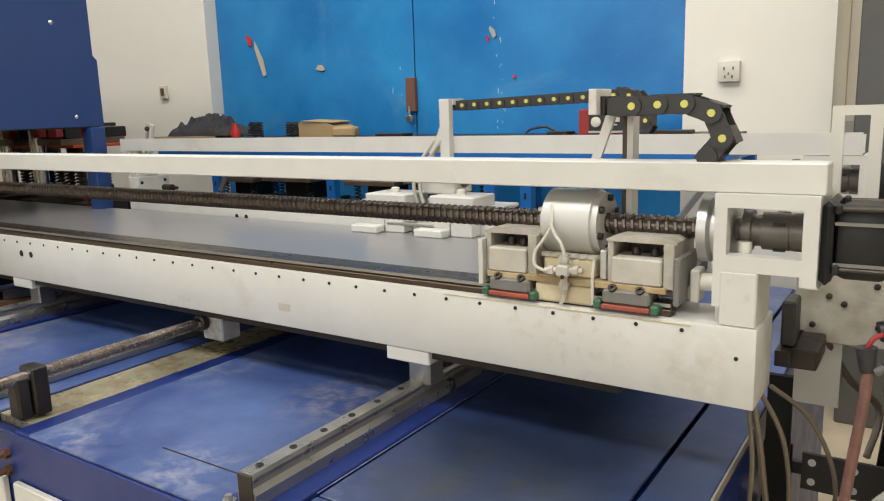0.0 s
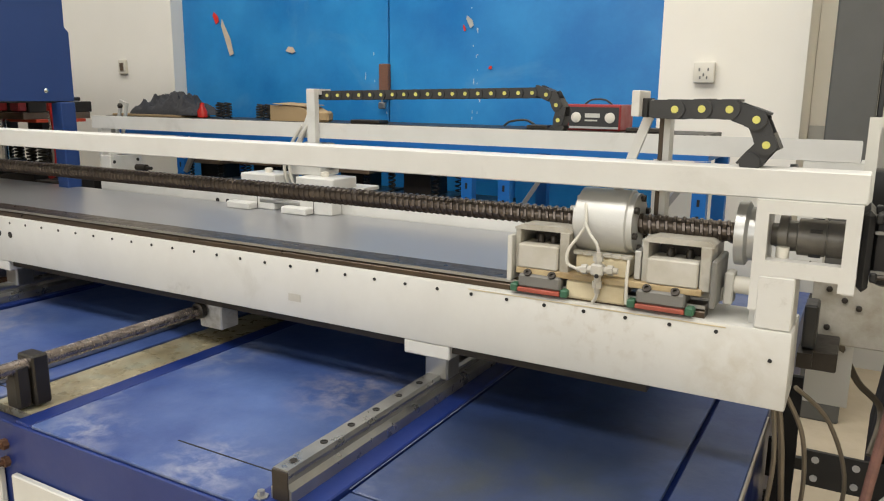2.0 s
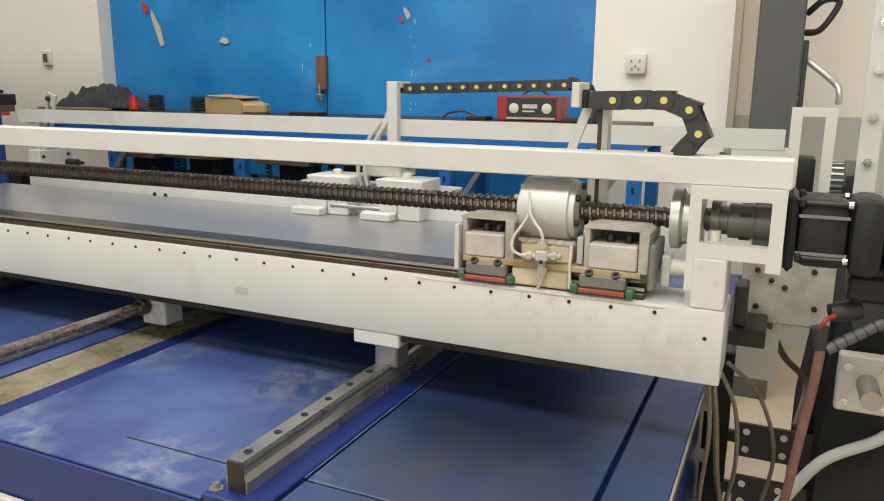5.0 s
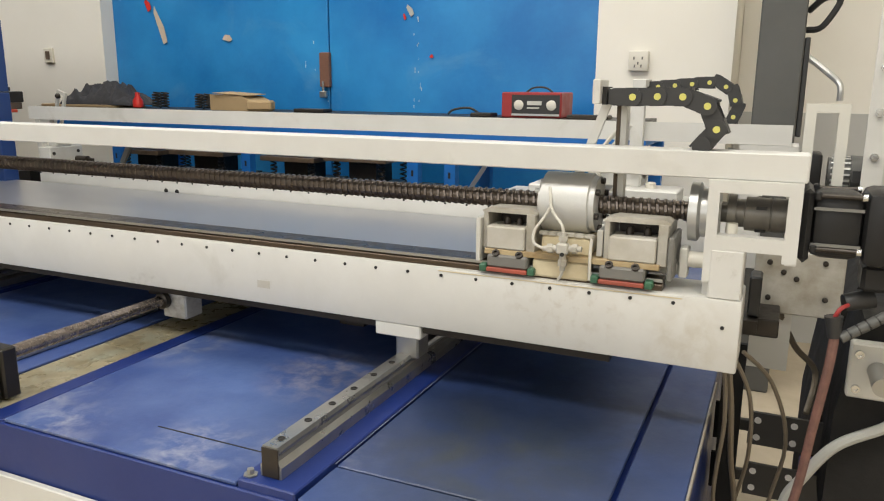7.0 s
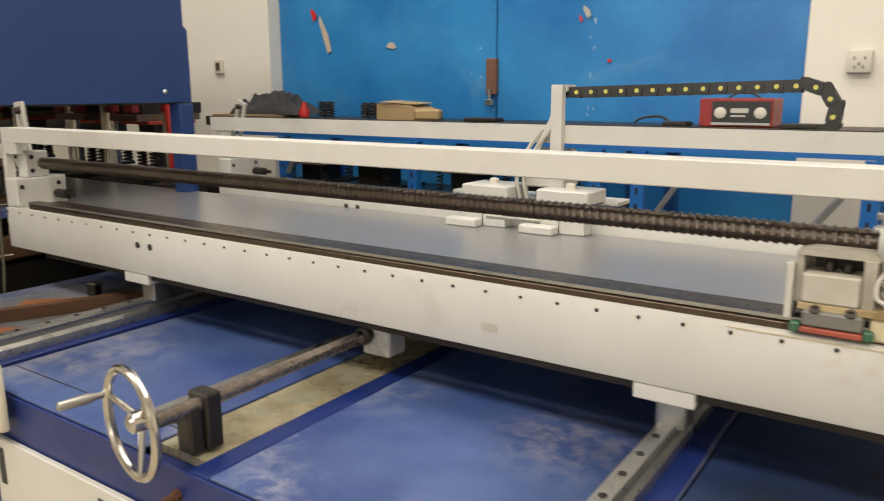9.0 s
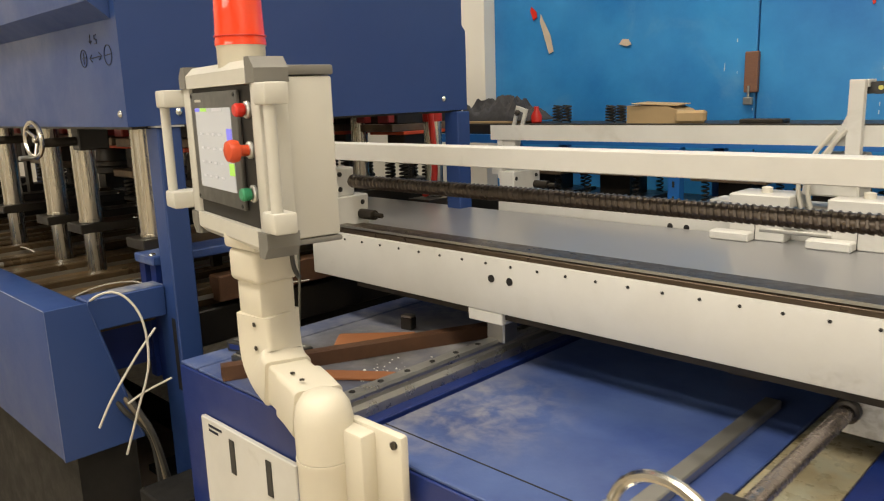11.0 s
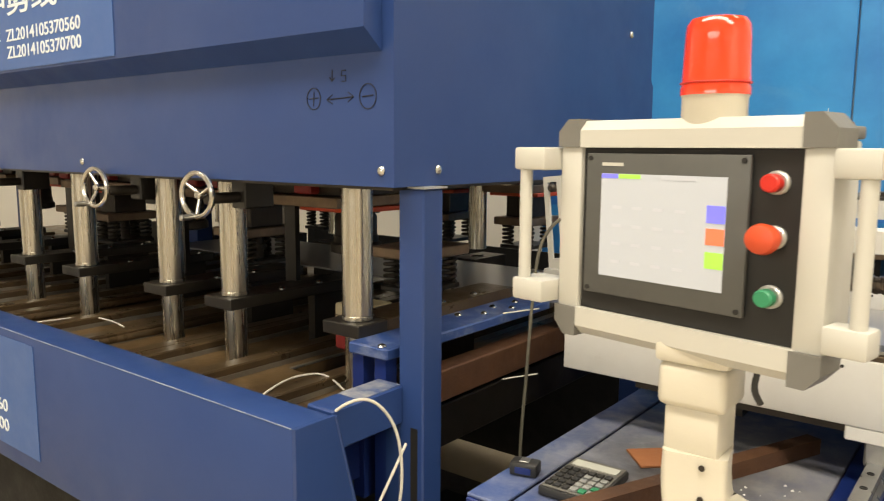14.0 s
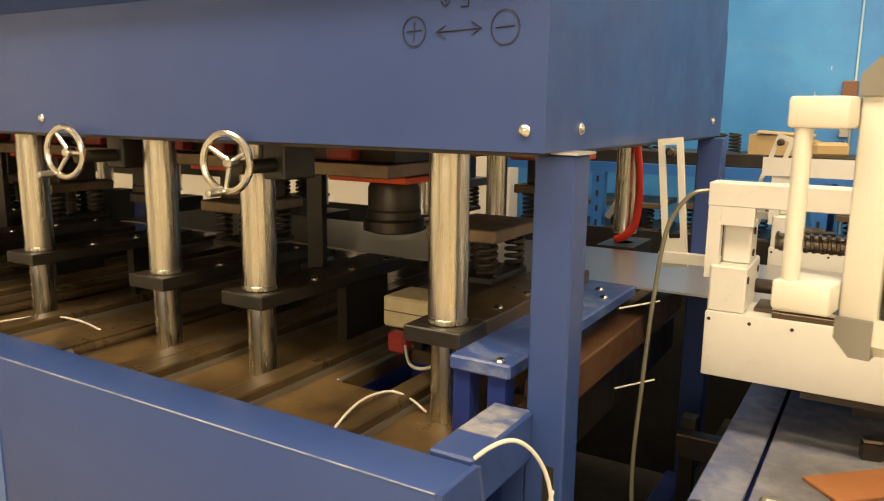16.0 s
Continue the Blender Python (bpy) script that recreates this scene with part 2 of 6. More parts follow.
SOCKET = mat("white_socket_plastic", (0.66, 0.63, 0.55), 0.4, rvar=0)
BOLT = mat("bright_bolt_steel", (0.6, 0.6, 0.58), 0.25, 1.0, rvar=0)
HOLE = mat("dark_hole", (0.012, 0.011, 0.01), 0.6, rvar=0)
CHALK = mat("white_dust", (0.8, 0.8, 0.78), 0.9, rvar=0)
LCD = mat("calculator_display", (0.58, 0.60, 0.54), 0.25, rvar=0)
KEYCAP = mat("grey_keys", (0.3, 0.31, 0.3), 0.5, rvar=0)

BARE = mat("bare_dull_metal", (0.30, 0.28, 0.24), 0.55, 0.3, second=(0.22, 0.2, 0.17), scale=30)
PATCH = mat("rubbed_blue_paint", (0.05, 0.085, 0.2), 0.55, second=(0.40, 0.39, 0.36), scale=24, amount=0.9)
BENCH = mat("scuffed_bench_paint", (0.02, 0.055, 0.20), 0.4, second=(0.05, 0.09, 0.25), scale=7, amount=0.8, third=(0.24, 0.28, 0.38), tscale=11, tlo=0.5, thi=0.78, bump=0.06)
HOUSING = mat("matte_cast_housing", (0.56, 0.56, 0.54), 0.5, 0.35, second=(0.47, 0.47, 0.45), scale=14, bump=0.12, bscale=180)
COUPLING = mat("dark_grey_coupling", (0.2, 0.188, 0.165), 0.45, 0.5, second=(0.075, 0.07, 0.06), scale=25)
PLANK = mat("dirty_batten_wood", (0.20, 0.13, 0.07), 0.75, second=(0.09, 0.06, 0.035), scale=9, bump=0.3, stretch=(4, 40, 40))
GRIMY = mat("grimy_grey_casting", (0.46, 0.44, 0.39), 0.5, second=(0.28, 0.25, 0.19), scale=22, amount=0.9, bump=0.12, bscale=150)
OILBLACK = mat("oiled_black_steel", (0.009, 0.008, 0.007), 0.4, second=(0.022, 0.018, 0.013), scale=8, amount=0.8, bump=0.06)
OILBROWN = mat("oiled_brown_steel", (0.05, 0.034, 0.02), 0.34, 0.3, second=(0.12, 0.08, 0.04), scale=7, amount=0.8, bump=0.1)
COLUMN = mat("streaked_column_steel", (0.66, 0.64, 0.58), 0.27, 1.0, second=(0.46, 0.42, 0.35), scale=1.0, amount=0.75, rvar=0.06, stretch=(45, 45, 1.6))
WORN_EDGE = mat("worn_paint_edge", (0.36, 0.40, 0.50), 0.5, second=(0.10, 0.14, 0.30), scale=18, amount=1.0)
SCREWSTEEL = mat("dull_screw_steel", (0.30, 0.26, 0.235), 0.26, 0.85, second=(0.19, 0.16, 0.14), scale=30)

# ---- kit ----
BASE = {}


def thing(name, base, label, category, group="", kind=""):
    ob = new(name)
    ob.empty_display_size = 0.05
    ob.location = base
    BASE[ob.name] = Vector(base)
    return tagged(ob, label, category, group, kind)


def finish(bm, name, material, smooth=35):
    bmesh.ops.recalc_face_normals(bm, faces=bm.faces)
    me = bpy.data.meshes.new(name)
    bm.to_mesh(me)
    bm.free()
    me.materials.append(material)
    me.polygons.foreach_set("use_smooth", [True] * len(me.polygons))
    me.set_sharp_from_angle(angle=radians(smooth))
    return me


def part(name, bm, material, parent, label=""):
    base = BASE[parent.name]
    bmesh.ops.translate(bm, verts=bm.verts, vec=-base)
    ob = new(name, finish(bm, name, material))
    ob.parent = parent
    BASE[ob.name] = base
    return tagged(ob, label)


def solid(name, bm, material, label, category="", kind="", group="", base=(0, 0, 0)):
    bmesh.ops.translate(bm, verts=bm.verts, vec=-Vector(base))
    ob = new(name, finish(bm, name, material))
    ob.location = base
    BASE[ob.name] = Vector(base)
    return tagged(ob, label, category, group, kind)


def shared(name, me, parent, loc, rot=(0, 0, 0)):
    """one more piece on a mesh that others use, at a place in the world"""
    ob = new(name, me)
    ob.parent = parent
    ob.location = Vector(loc) - BASE[parent.name]
    ob.rotation_euler = rot
    return ob


def B():
    return bmesh.new()


def box(bm, x0, x1, y0, y1, z0, z1, bev=0.0, seg=1, m=None):
    r = bmesh.ops.create_cube(bm, size=1)["verts"]
    bmesh.ops.transform(bm, verts=r, matrix=Matrix.LocRotScale(((x0 + x1) / 2, (y0 + y1) / 2, (z0 + z1) / 2), None, (abs(x1 - x0), abs(y1 - y0), abs(z1 - z0))))
    if bev > 0:
        out = bmesh.ops.bevel(bm, geom=list({e for v in r for e in v.link_edges}), offset=bev, segments=seg, profile=0.5, affect="EDGES")
        r = list({v for v in out["verts"]} | {v for v in r if v.is_valid})
    if m is not None:
        bmesh.ops.transform(bm, verts=r, matrix=m)
    return bm


def rod(bm, p, q, r, r2=None, n=20):
    p, q = Vector(p), Vector(q)
    d = q - p
    m = Matrix.Translation((p + q) / 2) @ d.to_track_quat("Z", "Y").to_matrix().to_4x4()
    bmesh.ops.create_cone(bm, cap_ends=True, cap_tris=False, segments=n, radius1=r, radius2=r if r2 is None else r2, depth=d.length, matrix=m)
    return bm


def spin(bm, profile, p, axis, n=24):
    """a turned body: profile of (radius, height) along axis from p"""
    q = Vector(axis).to_track_quat("Z", "Y").to_matrix()
    p = Vector(p)
    rings = []
    for r, h in profile:
        rings.append([bm.verts.new(p + q @ Vector((r * math.cos(a), r * math.sin(a), h))) for a in (2 * math.pi * i / n for i in range(n))])
    for a, b in zip(rings, rings[1:]):
        for i in range(n):
            bm.faces.new((a[i], a[(i + 1) % n], b[(i + 1) % n], b[i]))
    bm.faces.new(rings[0][::-1])
    bm.faces.new(rings[-1])
    return bm


def smoothed(pts, steps=6):
    pts = [Vector(p) for p in pts]
    out = []
    for i in range(len(pts) - 1):
        a, b, c, d = pts[max(i - 1, 0)], pts[i], pts[i + 1], pts[min(i + 2, len(pts) - 1)]
        for k in range(steps):
            t = k / steps
            out.append(0.5 * (2 * b + (c - a) * t + (2 * a - 5 * b + 4 * c - d) * t * t + (3 * b - a - 3 * c + d) * t ** 3))
    return out + [pts[-1]]


def hose(bm, pts, r, n=8, steps=6, closed=False):
    pts = smoothed(pts, steps) if steps > 1 else [Vector(p) for p in pts]
    rings, up = [], Vector((0.13, 0.21, 0.97))
    for i, p in enumerate(pts):
        d = (pts[(i + 1) % len(pts)] - pts[i - 1]) if closed else (pts[min(i + 1, len(pts) - 1)] - pts[max(i - 1, 0)])
        d.normalize()
        if abs(d.dot(up)) > 0.98:
            up = Vector((0.9, 0.3, 0.1))
        s = d.cross(up).normalized()
        u = s.cross(d).normalized()
        up = u
        rings.append([bm.verts.new(p + r * (math.cos(2 * math.pi * k / n) * s + math.sin(2 * math.pi * k / n) * u)) for k in range(n)])
    pairs = list(zip(rings, rings[1:])) + ([(rings[-1], rings[0])] if closed else [])
    for a, b in pairs:
        for k in range(n):
            bm.faces.new((a[k], a[(k + 1) % n], b[(k + 1) % n], b[k]))
    if not closed:
        bm.faces.new(rings[0][::-1])
        bm.faces.new(rings[-1])
    return bm


def ring(bm, c, axis, big, small, n=32, k=10):
    q = Vector(axis).to_track_quat("Z", "Y").to_matrix()
    pts = [Vector(c) + q @ Vector((big * math.cos(a), big * math.sin(a), 0)) for a in (2 * math.pi * i / n for i in range(n))]
    return hose(bm, pts, small, k, 1, True)


def prism(bm, poly, axis, a, b):
    """poly: points in the two other axes (in x, y, z order), pushed from a to b along axis"""
    def at(p, v):
        return {"x": (v, p[0], p[1]), "y": (p[0], v, p[1]), "z": (p[0], p[1], v)}[axis]
    lo = [bm.verts.new(at(p, a)) for p in poly]
    hi = [bm.verts.new(at(p, b)) for p in poly]
    n = len(poly)
    for i in range(n):
        bm.faces.new((lo[i], lo[(i + 1) % n], hi[(i + 1) % n], hi[i]))
    bm.faces.new(lo[::-1])
    bm.faces.new(hi)
    return bm


def frame_plate(bm, x0, x1, z0, z1, hx0, hx1, hz0, hz1, y0, y1):
    """a plate in the x-z plane with one rectangular window"""
    for a in ((x0, hx0, z0, z1), (hx1, x1, z0, z1), (hx0, hx1, z0, hz0), (hx0, hx1, hz1, z1)):
        box(bm, a[0], a[1], y0, y1, a[2], a[3])
    bmesh.ops.remove_doubles(bm, verts=bm.verts, dist=1e-5)
    return bm


def coil(bm, p, height, r, wire, turns, n=6):
    p = Vector(p)
    k = int(turns * 10)
    return hose(bm, [p + Vector((r * math.cos(i * 0.628), r * math.sin(i * 0.628), height * i / k)) for i in range(k + 1)], wire, n, 1)


def writing(name, text, m, size, material, parent, label, extrude=0.0006, bold=0.0):
    cu = bpy.data.curves.new(name, "FONT")
    cu.body, cu.size, cu.extrude, cu.align_x, cu.offset = text, size, extrude, "LEFT", bold
    tmp = bpy.data.objects.new(name + "_tmp", cu)
    me = bpy.data.meshes.new_from_object(tmp)
    bpy.data.objects.remove(tmp)
    me.materials.clear()
    me.materials.append(material)
    ob = new(name, me)
    ob.parent = parent
    ob.matrix_basis = Matrix.Translation(-BASE[parent.name]) @ m
    BASE[ob.name] = BASE[parent.name]
    return tagged(ob, label)

# ---- the hall ----
solid("floor", box(B(), -8, 3.2, -8.3, 4.2, -0.1, 0), FLOOR, "dusty brown concrete workshop floor", kind="structure")
DX0, DX1, DSPLIT, DY = -3.92, -0.95, -2.385, 3.42
solid("wall_north_west", box(B(), -8, DX0, 3.33, 3.62, 0, 4.6), WALL, "cream painted wall beside the steel gate", kind="structure")
solid("wall_north_east", box(B(), DX1, -0.37, 3.40, 3.62, 0, 4.6), WALL, "cream painted pier beside the steel gate", kind="structure")
solid("wall_north_far", box(B(), -0.37, 3.2, 3.9, 4.1, 0, 4.6), WALL, "cream painted wall in the recess", kind="structure")
solid("dado", box(B(), -0.366, 3.2, 3.885, 3.897, 0, 1.12), GREY_DADO, "grey painted dado band on the wall", kind="structure")
solid("wall_north_return", box(B(), -0.45, -0.372, 3.62, 4.1, 0, 4.6), WALL, "cream painted wall return", kind="structure")
solid("wall_north_lintel", box(B(), DX0, DX1, 3.42, 3.62, 3.1, 4.6), WALL, "cream painted wall over the gate", kind="structure")
solid("wall_west", box(B(), -8.2, -8, -8.3, 4.2, 0, 4.6), WALL, "cream painted end wall", kind="structure")
solid("wall_east", box(B(), 3.2, 3.4, -8.3, 4.2, 0, 4.6), WALL, "cream painted end wall", kind="structure")
# unseen wall, open where the added fill lamp stands
sw = B()
for a in ((-8, -4.85, 0, 4.6), (1.25, 3.2, 0, 4.6), (-4.85, 1.25, 0, 2.15), (-4.85, 1.25, 4.05, 4.6)):
    box(sw, a[0], a[1], -8.3, -8.08, a[2], a[3])
solid("wall_south", sw, WALL, "unseen cream painted wall with a long high opening for the added lamp", kind="structure")
# unseen ceiling, left open at the added overhead lamps
cl = B()
for a in ((-8, 3.2, -8.3, -1.62), (-8, 3.2, -0.58, 1.18), (-8, 3.2, 2.02, 4.2), (-8, -5.1, -1.62, -0.58), (2.5, 3.2, -1.62, -0.58), (-8, -6.7, 1.18, 2.02), (0.9, 3.2, 1.18, 2.02)):
    box(cl, a[0], a[1], a[2], a[3], 4.6, 4.75)
solid("ceiling", cl, CEIL, "unseen pale ceiling with two openings for the overhead lamps", kind="structure")

gate = thing("door_1", ((DX0 + DX1) / 2, DY, 0), "tall bright blue painted double steel gate, scuffed", "door", kind="structure")
lock_x = DSPLIT
for x0, x1 in ((DX0, DSPLIT - 0.004), (DSPLIT + 0.004, DX1)):
    leaf = part("door_leaf", box(B(), x0, x1, DY, DY + 0.05, 0.02, 3.08, 0.004), DOOR, gate)
    bm = B()
    box(bm, x0 + 0.001, x1 - 0.001, DY + 0.052, DY + 0.06, 0.02, 3.08)
    part("backing_sheet", bm, DOOR, gate)
box_b = B()
box(box_b, lock_x - 0.045, lock_x + 0.015, DY - 0.03, DY - 0.001, 1.22, 1.40, 0.004)
lockp = part("lock_box", box_b, WOOD, gate, "brown rusty lock box")
part("padlock", box(rod(B(), (lock_x - 0.02, DY - 0.035, 1.19), (lock_x - 0.02, DY - 0.035, 1.25), 0.006), lock_x - 0.04, lock_x, DY - 0.045, DY - 0.02, 1.165, 1.20, 0.004), STEEL, lockp, "worn padlock")
# torn scraps left on the gate
rs = random.Random(4)
PAPER_WHITE = mat("thin_white_paint", (0.55, 0.62, 0.68), 0.7, rvar=0)


def scrap(x, z, w, h, turn, material, label):
    bm = B()
    prism(bm, [(-w / 2, -h / 2), (w * 0.2, -h * 0.5), (w / 2, -h * 0.1), (w * 0.15, h / 2), (-w * 0.3, h * 0.35)], "y", 0, 0.003)
    bmesh.ops.transform(bm, verts=bm.verts, matrix=pose(x, DY - 0.008, z, 0, turn, 0))
    return solid("paper_scrap", bm, material, label, "scrap", base=(x, DY - 0.008, z))


scrap(-3.545, 1.57, 0.045, 0.22, -22, PAPER, "torn strip of brown paper tape on the blue gate")
scrap(-3.63, 1.685, 0.04, 0.07, -30, RED, "red end of a torn tape strip on the blue gate")
scrap(-3.05, 1.487, 0.07, 0.035, 15, PAPER, "small torn paper scrap on the blue gate")
scrap(-1.90, 1.60, 0.03, 0.06, -35, HOSE, "crumpled paper scrap on the blue gate")
scrap(-1.93, 1.57, 0.014, 0.032, -20, RED, "small red paper scrap on the blue gate")
scrap(-1.78, 1.376, 0.02, 0.018, 20, RED, "tiny red sticker scrap on the blue gate")
for i in range(34):
    z = rs.uniform(1.1, 2.2)
    x = -1.87 + rs.gauss(0, 0.02) if i < 26 else rs.choice((-2.5, -2.33, -2.0)) + rs.gauss(0, 0.05)
    if i == 0:
        drips = B()
    box(drips, x, x + rs.uniform(0.0015, 0.0035), DY - 0.003, DY - 0.001, z, z + rs.uniform(0.005, 0.03))
solid("paint_drips", drips, PAPER_WHITE, "white paint drips down the blue gate", "paint", kind="stuff")

sock = thing("wall_socket", (-0.757, 3.39, 1.345), "white surface-mounted wall socket box on the cream pier", "socket")
sock_body = part("socket_body", box(B(), -0.80, -0.714, 3.365, 3.40, 1.302, 1.388, 0.006, 2), SOCKET, sock)
for dx, dz in ((-0.018, 0.012), (0.018, 0.012), (0, -0.01), (-0.014, -0.022), (0.014, -0.022)):
    part("slot", box(B(), -0.757 + dx - 0.003, -0.757 + dx + 0.003, 3.362, 3.366, 1.345 + dz - 0.006, 1.345 + dz + 0.006), PANEL_DARK, sock_body)
swt = thing("wall_switch", (-4.38, 3.31, 1.40), "yellowed wall switch on the cream wall", "switch")
part("plate", box(B(), -4.42, -4.345, 3.31, 3.33, 1.355, 1.445, 0.004), BEIGE, swt)
part("rocker", box(B(), -4.40, -4.365, 3.305, 3.311, 1.375, 1.425, 0.002), DIE, swt)

pil = thing("dark_cabinet", (-0.18, 3.25, 0), "tall dark grey steel cabinet by the wall", "cabinet")
part("body", box(B(), -0.265, -0.105, 3.12, 3.4, 0, 2.3, 0.006), PILLAR, pil)
part("side_strip", box(B(), -0.104, -0.085, 3.14, 3.3, 1.05, 1.42, 0.003), BLACK, pil)
part("grab_handle", hose(B(), [(-0.10, 3.2, 1.52), (-0.05, 3.15, 1.56), (-0.0, 3.15, 1.55), (-0.05, 3.17, 1.46), (-0.10, 3.2, 1.45)], 0.012), BLACK, pil, "black bent tube handle")
part("stay_arm", hose(B(), [(-0.10, 3.18, 1.36), (-0.01, 3.1, 1.285), (0.025, 3.05, 1.245), (0.03, 3.05, 1.19)], 0.012), ALU, pil, "grey stay arm")

up = thing("bolted_upright", (0.03, 1.62, 0), "white steel angle upright with a row of hex bolts", "upright")
bm = B()
box(bm, 0.004, 0.036, 1.60, 1.604, 0, 2.2)
box(bm, 0.036, 0.040, 1.60, 1.66, 0, 2.2)
part("angle", bm, WHITE, up)
me = finish(spin(B(), [(0.0085, 0), (0.0085, 0.006), (0.0045, 0.006), (0.0045, 0.014)], (0, 0, 0), (0, -1, 0), 6), "hex_bolt", BOLT)
for i in range(9):
    shared("hex_bolt", me, up, (0.022, 1.60, 1.02 + 0.085 * i))

# ---- blue machine table ----
TZ = 0.73
TX0, TX1, TY0, TY1 = -2.41, -0.21, 0.625, 2.25
tab = thing("machine_table", ((TX0 + TX1) / 2, TY0, 0), "long blue painted steel machine table, scuffed and dusty", "machine table")
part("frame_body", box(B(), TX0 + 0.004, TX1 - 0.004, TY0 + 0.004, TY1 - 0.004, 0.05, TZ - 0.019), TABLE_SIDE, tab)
part("plinth", box(B(), TX0 + 0.08, TX1 - 0.08, TY0 + 0.08, TY1 - 0.08, 0, 0.05), BLACK, tab)
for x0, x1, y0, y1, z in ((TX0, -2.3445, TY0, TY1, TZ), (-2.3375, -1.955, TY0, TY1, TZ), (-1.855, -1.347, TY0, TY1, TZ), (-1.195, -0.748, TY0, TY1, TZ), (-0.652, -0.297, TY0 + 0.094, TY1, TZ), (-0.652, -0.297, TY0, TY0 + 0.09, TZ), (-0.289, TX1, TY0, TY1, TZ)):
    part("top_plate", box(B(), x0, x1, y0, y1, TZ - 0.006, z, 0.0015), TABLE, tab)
for xc in (-1.905, -0.70):
    part("rail_seat", box(B(), xc - 0.046, xc + 0.044, TY0, TY1, TZ - 0.018, TZ + 0.006, 0.002), TABLE_SIDE, tab)
part("channel_edge", box(B(), -1.240, -1.199, TY0, TY1, TZ - 0.018, TZ - 0.002, 0.003), TABLE_SIDE, tab)
part("screw_channel", box(B(), -1.345, -1.241, TY0 + 0.03, TY1, TZ - 0.018, TZ - 0.004), OILY, tab, "oily steel channel under the hand screw")
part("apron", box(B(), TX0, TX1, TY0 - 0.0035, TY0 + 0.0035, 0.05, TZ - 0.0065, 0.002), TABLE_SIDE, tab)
for x0, x1, slots in ((-2.315, -1.99, (-2.20, -2.075)), (-1.775, -1.27, (-1.75, -1.44)), (-1.237, -0.75, (-0.95,)), (-0.62, -0.25, (-0.5,))):
    d = part("cabinet_door", box(B(), x0, x1, TY0 - 0.016, TY0 - 0.005, 0.12, 0.643, 0.002), WHITE, tab, "white steel cabinet door")
    for s in slots:
        part("slot_handle", box(B(), s - 0.009, s + 0.009, TY0 - 0.018, TY0 - 0.0155, 0.555, 0.625, 0.001), BLACK, d, "black recessed slot handle")
bars = B()
for k, (w, z) in enumerate(((0.05, 0.628), (0.035, 0.618))):
    box(bars, -2.285, -2.285 + w, TY0 - 0.0168, TY0 - 0.0161, z, z + 0.005)
part("label_bars", bars, INK, tab)

part("worn_edge", box(B(), -0.2095, -0.2065, 0.63, 1.25, TZ - 0.012, TZ + 0.001), BARE, tab)
for x0, x1, y0, y1 in ((-0.96, -0.75, 0.704, 0.7065), (-1.853, -1.36, 0.695, 0.6975)):
    part("plate_seam", box(B(), x0, x1, y0, y1, TZ + 0.0001, TZ + 0.0006), HOLE, tab)
part("worn_seam", box(B(), -0.664, -0.655, 0.72, 1.3, TZ + 0.0002, TZ + 0.0012), WORN_EDGE, tab)
RAILZ0, RAILZ1 = TZ + 0.006, 0.78
bolt_cup = finish(spin(B(), [(0.0055, 0), (0.0055, 0.0012), (0.0035, 0.0012), (0.0035, 0.0004)], (0, 0, 0), (0, 0, 1), 12), "rail_bolt", HOLE)


def guide_rail(xc):
    r = thing("guide_rail", (xc, 0.645, RAILZ0), "steel linear guide rail bolted along the table", "guide rail", "table rails")
    bm = B()
    w = 0.0135
    prism(bm, [(xc - w - 0.003, RAILZ0), (xc + w + 0.003, RAILZ0), (xc + w + 0.003, RAILZ0 + 0.016), (xc + w - 0.004, RAILZ0 + 0.024), (xc + w - 0.004, RAILZ0 + 0.03), (xc + w, RAILZ1 - 0.006), (xc + w - 0.002, RAILZ1), (xc - w + 0.002, RAILZ1), (xc - w, RAILZ1 - 0.006), (xc - w + 0.004, RAILZ0 + 0.03), (xc - w + 0.004, RAILZ0 + 0.024), (xc - w - 0.003, RAILZ0 + 0.016)], "y", 0.645, 2.2)
    part("rail_body", bm, RAILSTEEL, r)
    part("rail_end", box(B(), xc - w + 0.0005, xc + w - 0.0005, 0.643, 0.6448, RAILZ0 + 0.001, RAILZ1 - 0.002, 0.0005), DARK, r, "oily cut end of the rail")
    for s in (-1, 1):
        part("rail_groove", box(B(), xc + s * (w - 0.0042) - 0.0006, xc + s * (w - 0.0042) + 0.0006, 0.646, 2.199, RAILZ0 + 0.0235, RAILZ0 + 0.0305), PANEL_DARK, r)
    for i in range(25):
        shared("rail_bolt", bolt_cup, r, (xc, 0.67 + 0.0615 * i, RAILZ1))
    return r


for xc in (-1.902, -0.706):
    guide_rail(xc)
part("corner_nut", spin(B(), [(0.01, 0), (0.01, 0.008), (0.005, 0.008), (0.005, 0.015)], (-0.735, 0.64, TZ), (0, 0, 1), 6), STEEL, tab)

# hand screw along y with its wheel
hs = thing("hand_feed_screw", (-1.275, 0.64, TZ - 0.008), "steel hand feed screw with a chrome wheel and black bearing block", "feed screw")
SX, SZ = -1.272, 0.80
scr = B()
rod(scr, (SX, 0.60, SZ), (SX, 1.15, SZ), 0.0115)
hose(scr, [(SX + 0.0115 * math.cos(a * 0.785), 0.72 + 0.00062 * a, SZ + 0.0115 * math.sin(a * 0.785)) for a in range(560)], 0.0006, 4, 1)
part("screw", scr, SCREWSTEEL, hs)
bb = part("bearing_block", box(B(), SX - 0.024, SX + 0.019, 0.672, 0.70, TZ + 0.0005, SZ + 0.016, 0.003), OILBLACK, hs)
part("block_foot", box(B(), SX - 0.02, SX + 0.013, 0.646, 0.671, TZ + 0.0005, SZ + 0.004, 0.004), OILBLACK, hs)
